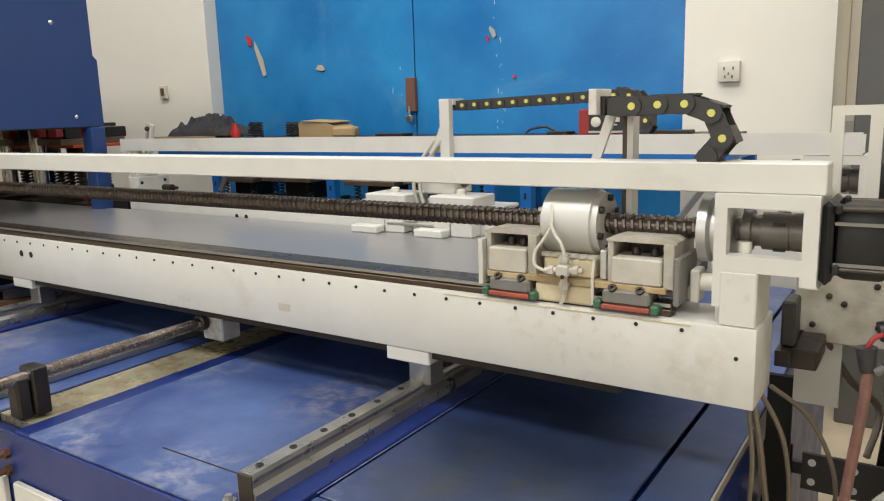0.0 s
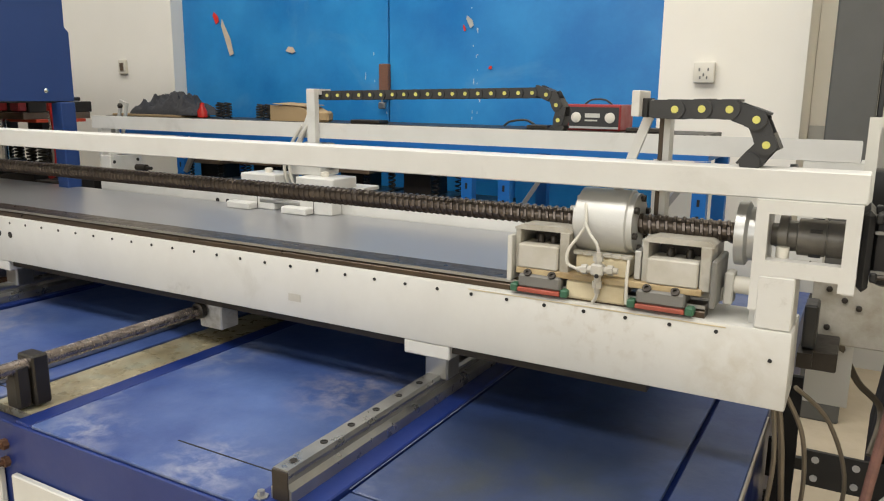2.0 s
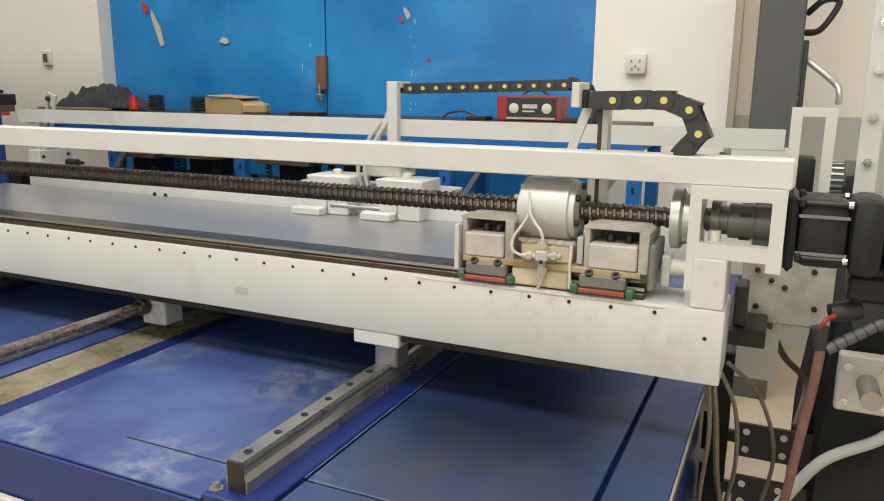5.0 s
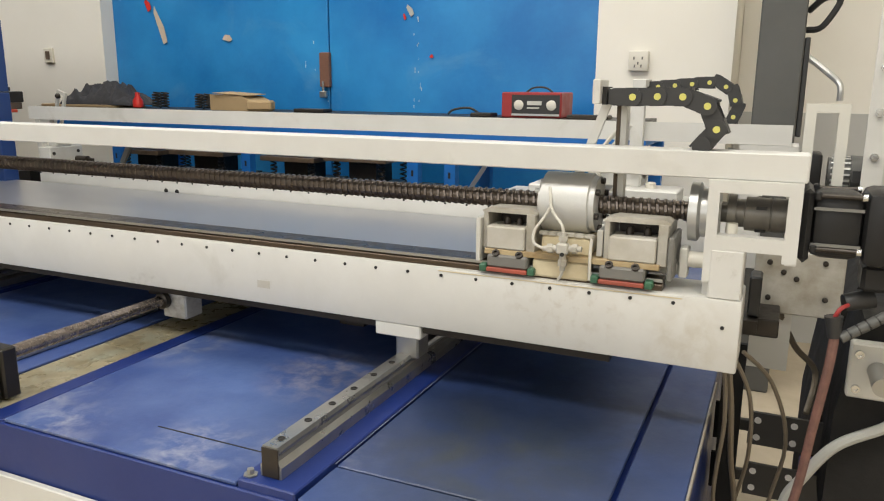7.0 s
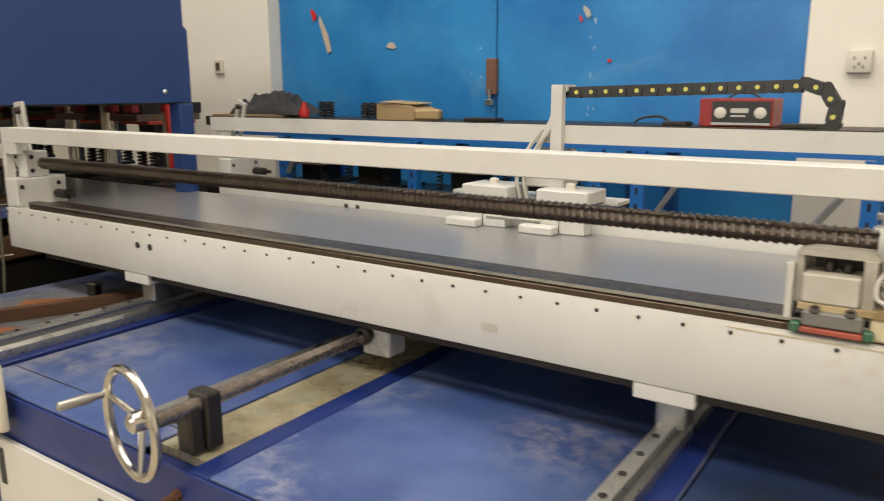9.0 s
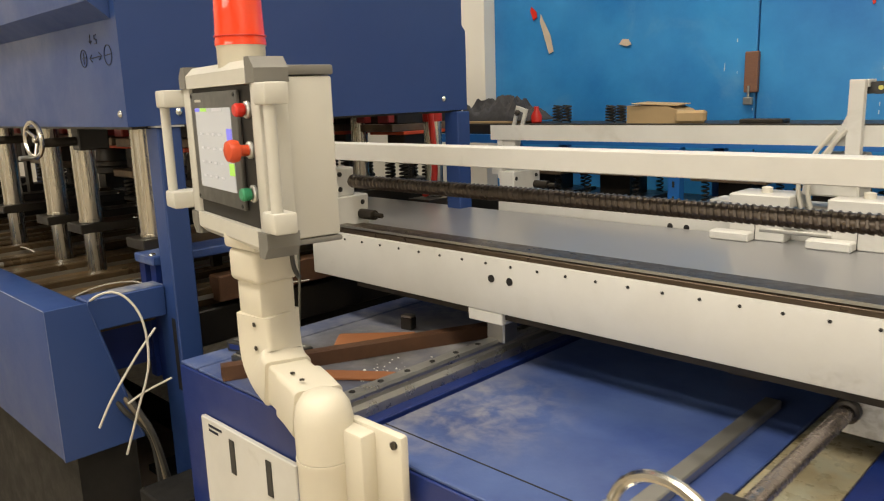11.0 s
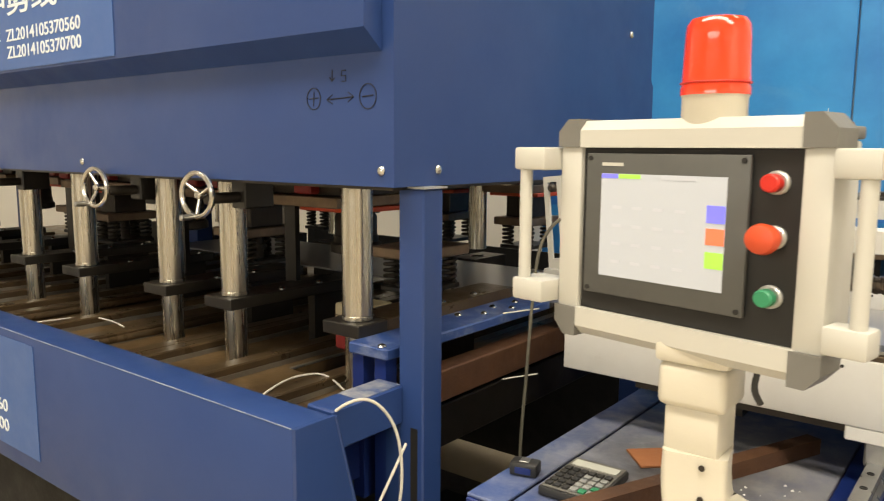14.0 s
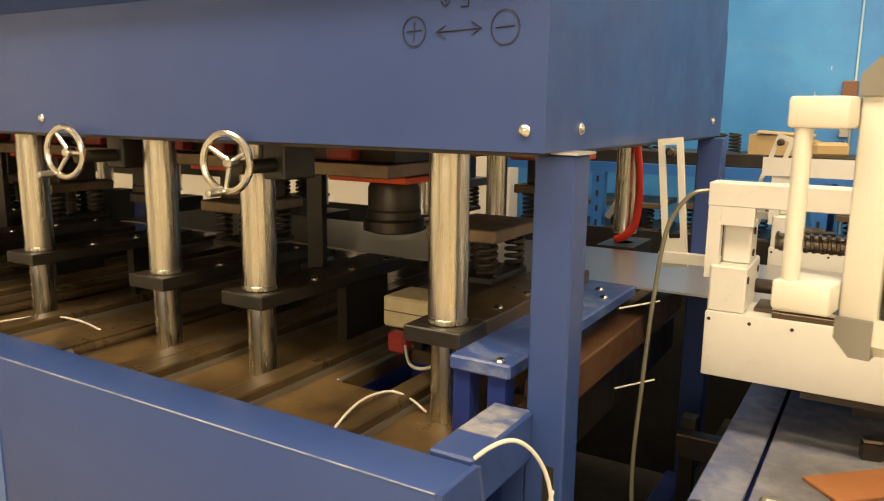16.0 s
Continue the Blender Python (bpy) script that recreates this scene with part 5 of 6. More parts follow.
stroke(mk, [(-2.70, 1.384), (-2.69, 1.384), (-2.69, 1.393), (-2.70, 1.393), (-2.70, 1.402), (-2.69, 1.402)])
part("pen_marks", mk, INK, hood, "hand-drawn plus, arrow and minus marks")
up_sign = part("sign_panel", box(B(), -5.4, -3.36, PYF - 0.0462, PYF - 0.0445, 1.468, 1.82), SIGN, brow, "lighter blue sign panel")
tm = pose(0, 0, 0, 90, 0, 0)
ys = PYF - 0.0468


def letters(text, x, y, z, size, parent, label="white lettering", wide=1.0, bold=0.0):
    return writing("lettering", text, Matrix.Translation((x, y, z)) @ tm @ Matrix.Diagonal((wide, 1, 1, 1)), size, LETTER, parent, label, bold=bold)


letters("ZL2014105370700", -3.895, ys, 1.497, 0.043, up_sign, wide=1.2, bold=0.0004)
letters("ZL2014105370560", -3.895, ys, 1.540, 0.043, up_sign, wide=1.2, bold=0.0004)
letters("专利号：", -4.055, ys, 1.543, 0.037, up_sign)
letters("料冲剪线", -4.165, ys, 1.612, 0.078, up_sign, wide=1.8, bold=0.0012)

for yy in (0.697, 1.64):
    part("corner_post", box(B(), -2.617, -2.56, yy, yy + 0.055, 0.0, PZ - 0.004, 0.003), PRESS, pr)
for x in (-4.6, -6.3):
    for yy in (0.697, 1.62):
        part("corner_post", box(B(), x - 0.08, x, yy, yy + 0.08, 0.0, PZ - 0.004, 0.003), PRESS, pr)
part("cap_strip", box(B(), -2.622, -2.555, 0.692, 0.757, PZ - 0.0038, PZ - 0.0005), ALU, pr)
part("side_arm", box(B(), -2.668, -2.606, 0.522, 0.6965, 0.776, 0.847, 0.003), PRESS, pr)
part("weld_patch", box(B(), -2.664, -2.61, 0.59, 0.695, 0.8472, 0.8482), PATCH, pr, "worn pale patch by the post")
guard = part("front_guard", box(B(), PX0, -2.604, 0.436, 0.518, 0.512, 0.843, 0.004, 2), PRESS, pr)
# worn edge, with the edge's bright highlight put into its pale colour
part("worn_edge", box(B(), PX0, -2.606, 0.4352, 0.4368, 0.8422, 0.8436), WORN_EDGE, guard)
g_sign = part("sign_panel", box(B(), -5.2, -3.476, 0.4338, 0.4355, 0.553, 0.824), SIGN, guard, "lighter blue sign panel")
letters("ZL2014105370560", -4.052, 0.4332, 0.637, 0.042, g_sign, wide=1.32, bold=0.0004)
letters("ZL2014105370700", -4.052, 0.4332, 0.588, 0.042, g_sign, wide=1.32, bold=0.0004)
letters("冲剪线", -4.03, 0.4332, 0.72, 0.105, g_sign, bold=0.0012)
# sloping end cap and slotted foot of the post
cap = part("end_cap", prism(B(), [(0.4355, 0.512), (0.4355, 0.8436), (0.52, 0.8436), (0.606, 0.512)], "x", -2.6035, -2.596), PRESS, pr)
part("cap_weld", hose(B(), [(-2.5965, 0.5205, 0.842), (-2.5965, 0.5495, 0.73), (-2.5965, 0.606, 0.512)], 0.003, 5), PRESS, cap)
part("post_wing", box(B(), -2.662, -2.6175, 0.70, 0.75, 0.05, 0.776, 0.003), PRESS, pr)
part("post_slot", box(B(), -2.588, -2.572, 0.6962, 0.6969, 0.60, 0.772), HOLE, pr)
part("guard_base", box(B(), PX0, -2.63, 0.47, 0.60, 0.0, 0.5115), DULL_BLACK, pr, "dark grey plinth under the front guard")
part("floor_beam", box(B(), PX0, -2.66, 1.15, 1.75, 0.0, 0.12), DARK, pr)
# deck with a sunk blue trough
HX0, HX1, HY0, HY1 = -3.025, -2.895, 0.80, 1.03
deck, under = B(), B()
for a in ((PX0, HX0, 0.50, 2.08), (HX1, -2.70, 0.50, 2.08), (HX0, HX1, 0.50, HY0), (HX0, HX1, HY1, 2.08)):
    box(deck, a[0], a[1], a[2], a[3], 0.745, 0.772)
for a in ((PX0, HX0, 0.55, 1.72), (HX1, -2.72, 0.55, 1.72), (HX0, HX1, 0.55, HY0), (HX0, HX1, HY1, 1.72)):
    box(under, a[0], a[1], a[2], a[3], 0.64, 0.7445)
part("deck", deck, DECK, pr, "oily brown steel deck")
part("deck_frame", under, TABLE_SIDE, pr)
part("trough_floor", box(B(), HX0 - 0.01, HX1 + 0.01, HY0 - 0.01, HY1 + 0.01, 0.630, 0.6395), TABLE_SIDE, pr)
part("trough_edge", box(B(), HX0 - 0.012, HX0 - 0.001, HY0, HY1 + 0.1, 0.7722, 0.7762, 0.001), STEEL, pr)
part("deck_bar", box(B(), -2.70, -2.655, 0.72, 1.70, 0.66, 0.75, 0.003), OILBLACK, pr)
part("deck_bar", box(B(), -2.69, -2.64, 0.85, 1.70, 0.765, 0.83, 0.003), RUST, pr, "rusty brown side bar")
part("low_beam", box(B(), -2.63, -2.58, 0.80, 1.62, 0.25, 0.36, 0.003), TABLE_SIDE, pr)
# plate coloured black to stand for the dark below the deck
part("low_plate", box(B(), -3.2, -2.56, 0.85, 1.6, 0.12, 0.14), DULL_BLACK, pr)
bench = part("side_bench", box(B(), -2.738, -2.64, 0.69, 1.28, 0.886, 0.908, 0.003), BENCH, pr, "blue steel side bench with chrome bolts")
for x, yy in ((-2.722, 0.70), (-2.665, 0.70)):
    part("bench_leg", box(B(), x - 0.014, x + 0.014, yy, yy + 0.03, 0.60, 0.8855), TABLE_SIDE, bench)
for x, yy in ((-2.71, 1.0), (-2.675, 1.05), (-2.70, 1.12), (-2.66, 1.14), (-2.69, 1.2), (-2.66, 0.70)):
    part("bench_bolt", spin(B(), dome, (x, yy, 0.908), (0, 0, 1), 12), BOLT, bench)

# guide columns with black cross bars
COLS = (-2.785, -3.182, -3.44, -3.87, -4.21, -4.62, -5.05, -5.5)


def column(x, y):
    c = thing("guide_column", (x, y, 0.772), "polished steel guide column through a black cross bar", "column", "press columns")
    part("shaft", spin(B(), [(0.031, 0.932), (0.033, 0.933), (0.033, 0.94), (0.031, 0.941), (0.031, PZ - 0.0065)], (x, y, 0), (0, 0, 1), 32), COLUMN, c)
    part("lower_shaft", rod(B(), (x, y, 0.7722), (x, y, 0.9055), 0.026, None, 28), COLUMN, c)
    return c


for i, x in enumerate(COLS):
    column(x, 0.765)
    column(x - 0.045, 1.80)
    bar = thing("cross_bar", (x, 1.2, 0.772), "black steel cross bar between guide columns", "cross bar", "cross bars")
    body = part("bar", box(B(), x - 0.05, x + 0.05, 0.715 if i else 0.80, 1.265 if i == 0 else 1.16, 0.906, 0.9315, 0.002), OILBROWN if i == 0 else OILBLACK, bar)
    if i == 0:
        # front face's shade put into the colour: black nose before the brown bar
        part("bar_nose", box(B(), x - 0.05, x + 0.05, 0.715, 0.7995, 0.906, 0.9315, 0.002), OILBLACK, bar)
    for yy in (0.88, 1.0, 1.12):
        part("bolt", spin(B(), dome, (x + 0.03, yy, 0.9315), (0, 0, 1), 10), BOLT, body)
    # web coloured black to stand for the dark gap under the bar
    part("web", box(B(), x - 0.012, x + 0.012, 1.0, 1.15, 0.7725, 0.9055), OILBLACK, bar)
    part("rear_seat", box(B(), x - 0.095, x + 0.005, 1.72, 1.9, 0.7722, 0.9055), DARK, bar)
    for dx in (-0.13 if i else -0.085, 0.085):
        rl = thing("slide_bar", (x + dx, 1.1, 0.772), "dark steel slide bar across the deck", "slide bar", "slide bars")
        part("bar", box(B(), x + dx - 0.022, x + dx + 0.022, 0.56, 1.7, 0.7722, 0.80, 0.003), OILBROWN, rl)
        part("edge", box(B(), x + dx + 0.0225, x + dx + 0.026, 0.58, 1.68, 0.7722, 0.783), STEEL, rl)
for i in range(8):
    x = -3.13 - 0.42 * i
    sp = thing("tie_shaft", (x, 1.1, 0.772), "oily round tie shaft lying along the deck", "shaft", "tie shafts")
    part("shaft", rod(B(), (x, 0.56, 0.7825), (x, 1.68, 0.7825), 0.010, None, 14), OILBROWN, sp)
    part("end_ring", rod(B(), (x, 0.60, 0.7825), (x, 0.62, 0.7825), 0.0102, None, 14), STEEL, sp)

# adjusting wheels under the front edge
for i, x in enumerate((-3.10, -3.515, -4.17, -4.75)):
    hw = thing("adjusting_wheel", (x, 0.62, 1.165), "small chrome adjusting handwheel under the press front", "handwheel", "adjusting wheels")
    handwheel(hw, Vector((x, 0.618, 1.172)), Vector((0.12, -1, 0)), 0.045, 0.006, (0.436, 0.0, 0.3, 0.9)[i], 0.04)
    part("stem", rod(B(), (x, 0.64, 1.163), (x, 0.79, 1.163), 0.012), DARK, hw)
    part("stem_block", box(B(), x - 0.024, x + 0.024, 0.72, 0.80, 1.138, 1.1983, 0.003), OILBLACK, hw)


def die_stand(t, x, y):
    part("stripper_plate", box(B(), x - 0.075, x + 0.075, y - 0.1, y + 0.1, 1.014, 1.04, 0.003), DIE, t)
    part("die_plate", box(B(), x - 0.06, x + 0.06, y - 0.08, y + 0.08, 0.9317, 0.944, 0.002), OILBLACK, t)
    for sx in (-0.04, 0.04):
        for sy in (-0.06, 0.06):
            part("spring", coil(B(), (x + sx, y + sy, 0.944), 0.07, 0.017, 0.005, 5), DARK, t)
    part("core", spin(B(), [(0.02, 0.944), (0.02, 0.975), (0.027, 0.976), (0.027, 0.984), (0.02, 0.985), (0.02, 1.014)], (x, y, 0), (0, 0, 1), 16), DARK, t)


def tool_station(x, y, kind_round):
    t = thing("tool_station", (x, y, 0.93), "oily brown punch tooling with springs and red plate", "punch tool", "tool stations")
    part("head_block", box(B(), x - (0.24 if kind_round else 0.11), x + 0.10, y - 0.14, y + 0.14, 1.155, 1.1985, 0.003), DARK, t)
    for sx in (-0.2, -0.01) if kind_round else (-0.07, 0.06):
        part("red_clamp", box(B(), x + sx - 0.03, x + sx + 0.03, y - 0.175, y - 0.141, 1.16, 1.198, 0.004), RED_PAINT, t, "dull red clamp")
    part("ram_plate", box(B(), x - (0.25 if kind_round else 0.11), x + 0.10, y - 0.165, y + 0.13, 1.128, 1.1545, 0.002), DIE, t)
    part("red_plate", box(B(), x - 0.08, x + 0.11, y - 0.12, y + 0.1, 1.115, 1.1275, 0.002), ORANGE_RED, t, "orange-red spacer plate")
    if kind_round:
        part("punch_head", spin(B(), [(0.05, 1.0), (0.066, 1.005), (0.066, 1.026), (0.058, 1.031), (0.058, 1.046), (0.055, 1.05), (0.055, 1.095), (0.045, 1.115)], (x, y, 0), (0, 0, 1), 28), DARK, t)
    else:
        die_stand(t, x, y)
        part("punch_body", box(B(), x - 0.05, x + 0.05, y - 0.06, y + 0.06, 1.04, 1.115, 0.003), DARK, t)


near_die = thing("die_stand", (-2.90, 1.10, 0.9317), "oily brown die plate standing on coil springs", "die set")
die_stand(near_die, -2.90, 1.10)
for x, y, k in ((-3.118, 1.10, True), (-3.12, 1.95, False), (-3.55, 1.12, False), (-3.95, 1.15, True), (-4.3, 1.12, False), (-3.45, 1.93, False), (-4.7, 1.2, False), (-5.15, 1.2, True), (-4.1, 1.93, False)):
    tool_station(x, y, k)
for x in (-3.231, -3.72, -4.4):
    dp = thing("drop_bracket", (x, 0.98, 0.93), "flat dark steel upright in the tool bay", "upright", "tool bay uprights")
    part("plate", box(B(), x - 0.02, x + 0.02, 0.975, 0.99, 0.9, 1.1984), OILBLACK, dp)
wb = thing("white_valve_box", (-2.97, 1.0, 0.8), "dirty white valve box with red button beside the column", "valve box")
part("body", box(B(), -3.03, -2.925, 0.935, 1.03, 0.845, 0.905, 0.004), STAIN, wb)
part("lid_seam", box(B(), -3.031, -2.924, 0.934, 1.031, 0.876, 0.8775), DARK, wb)
part("foot", box(B(), -3.02, -3.0, 1.031, 1.06, 0.7725, 0.90), DARK, wb)
part("red_button", box(B(), -3.0, -2.96, 0.905, 0.9345, 0.805, 0.844, 0.005), RED_PAINT, wb)
part("lead", hose(B(), [(-2.97, 0.92, 0.83), (-2.93, 0.88, 0.80), (-2.87, 0.85, 0.815), (-2.82, 0.83, 0.86)], 0.003), PALE, wb)
rh = thing("red_hose", (-2.80, 1.78, 0.93), "bright red hose strapped round a column", "hose")
part("hose", hose(B(), [(-2.80, 1.762, 1.19), (-2.788, 1.757, 1.12), (-2.783, 1.757, 1.04), (-2.79, 1.757, 0.965), (-2.815, 1.757, 0.93), (-2.84, 1.76, 0.918)], 0.0105, 10), RED, rh)
part("strap", spin(B(), [(0.0315, 1.165), (0.034, 1.166), (0.034, 1.195), (0.0315, 1.196)], (-2.83, 1.80, 0), (0, 0, 1), 28), RED, rh)
# pale cables
solid("pale_cable", hose(B(), [(-2.86, 0.53, 0.776), (-2.87, 0.59, 0.80), (-2.885, 0.67, 0.81), (-2.88, 0.74, 0.805), (-2.85, 0.755, 0.795), (-2.82, 0.76, 0.776)], 0.0022, 8), PALE, "pale cable looping over the deck", "cable", group="pale cables", base=(-2.9, 0.68, 0.776))
solid("pale_cable", hose(B(), [(-3.92, 0.56, 0.776), (-3.86, 0.63, 0.79), (-3.80, 0.72, 0.795), (-3.70, 0.745, 0.792), (-3.59, 0.74, 0.776)], 0.0022, 8), PALE, "pale cable looping over the deck", "cable", group="pale cables", base=(-3.5, 0.62, 0.776))
cbd = thing("arm_cable", (-2.56, 0.55, 0.76), "thin white cable hooked over the side arm", "cable")
part("loop", hose(B(), [(-2.64, 0.50, 0.80), (-2.60, 0.54, 0.853), (-2.57, 0.58, 0.856), (-2.545, 0.61, 0.80), (-2.535, 0.61, 0.70), (-2.545, 0.58, 0.60), (-2.56, 0.55, 0.50)], 0.0027, 8), PALE, cbd)
part("tail", hose(B(), [(-2.55, 0.64, 0.77), (-2.545, 0.59, 0.72), (-2.55, 0.53, 0.64), (-2.56, 0.5, 0.58)], 0.0026, 8), PALE, cbd)
part("tie", hose(B(), [(-2.545, 0.56, 0.62), (-2.545, 0.60, 0.635), (-2.54, 0.66, 0.65)], 0.0025, 6), PALE, cbd)
cbn = thing("cable_bundle", (-2.58, 0.56, 0.05), "bundle of dark cables beside the guard end", "cable")
rb = random.Random(5)
for k in range(7):
    o = rb.uniform(-0.015, 0.015)
    part("cable", hose(B(), [(-2.63 + o, 0.55 + o, 0.66), (-2.59, 0.58 + o, 0.59), (-2.575 + o, 0.62, 0.50), (-2.58, 0.64 + o, 0.3), (-2.58 + o, 0.64, 0.05)], 0.006, 6), CABLE if k < 2 else BLACK, cbn)
ch = thing("clear_hose", (-2.47, 1.0, 0.7), "clear plastic hose with zip ties at the axis end", "hose")
part("tube", hose(B(), [(-2.46, 1.04, 1.135), (-2.49, 1.03, 1.125), (-2.52, 1.02, 1.07), (-2.535, 1.02, 0.95), (-2.545, 1.02, 0.80), (-2.55, 1.01, 0.62), (-2.53, 1.0, 0.45)], 0.0037, 8), CLEAR, ch)
for z in (0.94, 0.80):
    part("zip_tie", rod(B(), (-2.58, 0.98, z - 0.005), (-2.53, 1.04, z + 0.002), 0.0016, None, 6), PALE, ch)

for x, y, l, w, rz in ((-4.55, 0.70, 0.42, 0.05, 6), (-4.4, 0.79, 0.35, 0.045, 18), (-4.75, 0.85, 0.3, 0.04, -14)):
    solid("wood_batten", box(B(), -l, l, -w, w, 0, 0.035, 0.003, 1, pose(x, y, 0.0, 0, 0, rz)), PLANK, "dirty wooden batten lying on the workshop floor", "batten", group="floor battens", base=(x, y, 0))
bits = B()
rw = random.Random(21)
for i in range(160):
    s = rw.uniform(0.006, 0.028)
    box(bits, -s, s, -s * 0.4, s * 0.4, 0, s * 0.35, 0, 1, pose(rw.uniform(-5.0, -3.9), rw.uniform(0.5, 1.0), 0.0, rw.uniform(0, 20), 0, rw.uniform(0, 180)))
solid("floor_debris", bits, PAPER, "pale chips and torn scraps strewn over the floor", "debris", kind="stuff")

# black blocks added to stand for the unlit gap between press and table
sump = thing("dark_gap_fill", (-2.5, 1.2, 0), "added black blocks that stand for the dark gap between press and table", "sump")
part("gap_block", box(B(), -2.545, -2.415, 0.56, 1.9, 0.0, 0.42, 0.004), DULL_BLACK, sump)
part("dark_backdrop", box(B(), -4.6, -2.3, 2.26, 2.275, 0.0, 0.87), DULL_BLACK, sump)
part("dark_floor_sheet", box(B(), -3.2, -2.42, 1.91, 2.259, 0.0, 0.03), DULL_BLACK, sump)
part("dark_inner_sheet", box(B(), -2.655, -2.546, 0.76, 1.9, 0.0, 0.11), DULL_BLACK, sump)
part("cross_rail", box(B(), -2.545, -2.42, 1.3, 1.34, 0.55, 0.6, 0.003), DARK, sump)
part("rail_post", box(B(), -2.545, -2.515, 1.345, 1.38, 0.4205, 0.62), DARK, sump)
part("gap_cylinder", rod(B(), (-2.48, 1.0, 0.4205), (-2.48, 1.0, 0.55), 0.045), BLACK, sump)

# ---- control panel on its swing arm ----
PM = pose(-2.0695, 0.582, 1.1655, 0, 0, -10.7) @ Matrix.Diagonal((1.13, 1.12, 1.04, 1.0))
hp = thing("control_panel", (-2.05, 0.61, 1.03), "light grey operator panel with touch screen on a beige arm", "control panel")


def pbox(*a, bev=0.0, seg=2):
    return box(B(), *a, bev, seg, PM)


def pmesh(bm):
    bmesh.ops.transform(bm, verts=bm.verts, matrix=PM)
    return bm


part("back_box", pbox(-0.145, 0.134, 0.018, 0.102, -0.118, 0.112, bev=0.004), PANEL, hp, "plain light grey box behind the frame")
for z0, z1 in ((0.113, 0.127), (-0.127, -0.119)):
    part("end_cap", pbox(-0.147, 0.136, 0.02, 0.104, z0, z1, bev=0.003), PANEL_DARK, hp)
for z0, z1, s in ((0.103, 0.136, 1), (-0.136, -0.1, -1)):
    bm = B()
    prism(bm, [(-0.012, z0), (-0.012, z1 - 0.012) if s > 0 else (0.0, z0), (0.0, z1) if s > 0 else (0.03, z0), (0.03, z1), (0.03, z0) if s > 0 else (-0.012, z1)][:5] if s > 0 else [(0.0, z0), (0.03, z0), (0.03, z1), (-0.012, z1), (-0.012, z0 + 0.012)], "x", -0.128, 0.128)
    part("frame_bar", pmesh(bm), PANEL, hp)
for x0, x1 in ((-0.157, -0.126), (0.124, 0.153)):
    part("side_profile", pbox(x0, x1, -0.010, 0.03, -0.104, 0.106, bev=0.004), PANEL, hp)
for x0, x1 in ((-0.158, -0.128), (0.124, 0.154)):
    for z0, z1 in ((0.1035, 0.138), (-0.138, -0.1005)):
        bm = B()
        s = 1 if x0 > 0 else -1
        zi, zo = (z0, z1) if z0 > 0 else (z1, z0)
        xi, xo = (x0, x1) if s > 0 else (x1, x0)
        prism(bm, [(xi, zi), (xo, zi), (xo, zo + (zi - zo) * 0.45), (xi + (xo - xi) * 0.55, zo), (xi, zo)], "y", -0.0135, 0.032)
        part("corner_cap", pmesh(bm), PANEL_DARK, hp, "dark grey corner cap")
plate = part("front_plate", pbox(-0.1255, 0.1235, -0.004, 0.004, -0.0995, 0.1025), HOLE, hp, "black front plate")
bez = part("screen_bezel", pbox(-0.118, 0.076, -0.011, -0.0045, -0.077, 0.096, bev=0.002), BEZEL, plate)
hmi = part("screen", pbox(-0.096, 0.054, -0.0118, -0.0112, -0.053, 0.072), SCREEN, plate, "glowing touch screen")
for a, m in (((0.034, 0.0538, 0.022, 0.041), SCREEN_BLUE), ((0.034, 0.0538, -0.002, 0.016), SCREEN_RED), ((0.034, 0.0538, -0.028, -0.010), SCREEN_GREEN), ((-0.0955, -0.074, 0.0665, 0.0715), SCREEN_BLUE), ((-0.073, -0.045, 0.0665, 0.0715), SCREEN_GREEN), ((-0.02, 0.02, 0.0665, 0.0715), SCREEN_GREY)):
    part("screen_field", pbox(a[0], a[1], -0.0123, -0.0119, a[2], a[3]), m, plate)
for r in range(4):
    for c in range(4):
        part("screen_bar", pbox(-0.08 + 0.026 * c, -0.068 + 0.026 * c, -0.01225, -0.0119, 0.03 - 0.022 * r, 0.0335 - 0.022 * r), SCREEN_GREY, plate)
part("maker_bars", pbox(-0.096, -0.068, -0.0116, -0.0111, 0.081, 0.085), PANEL, plate)
for x in (-0.112, 0.07):
    for z in (-0.071, 0.09):
        part("bezel_screw", pmesh(spin(B(), [(0.003, 0), (0.003, 0.001)], (x, -0.0111, z), (0, -1, 0), 10)), HOLE, plate)
for z, r, m, big in ((0.068, 0.0095, RED, False), (0.012, 0.019, ORANGE_RED, True), (-0.05, 0.0095, GREEN, False)):
    p = (0.1, -0.004, z)
    if big:
        b = part("stop_button", pmesh(spin(B(), [(0.008, 0), (0.008, 0.016), (0.015, 0.019), (0.0162, 0.026), (0.014, 0.032), (0.007, 0.035)], p, (0, -1, 0), 28)), ORANGE_RED, plate, "red mushroom stop button")
    else:
        b = part("push_button", pmesh(spin(B(), [(r * 0.85, 0.006), (r, 0.008), (r, 0.017), (r * 0.8, 0.019)], p, (0, -1, 0), 24)), m, plate, "red push button" if m is RED else "green push button")
    part("button_ring", pmesh(spin(B(), [(0.0125, 0), (0.0125, 0.003), (0.0105, 0.005)], p, (0, -1, 0), 24)), ALU, plate)
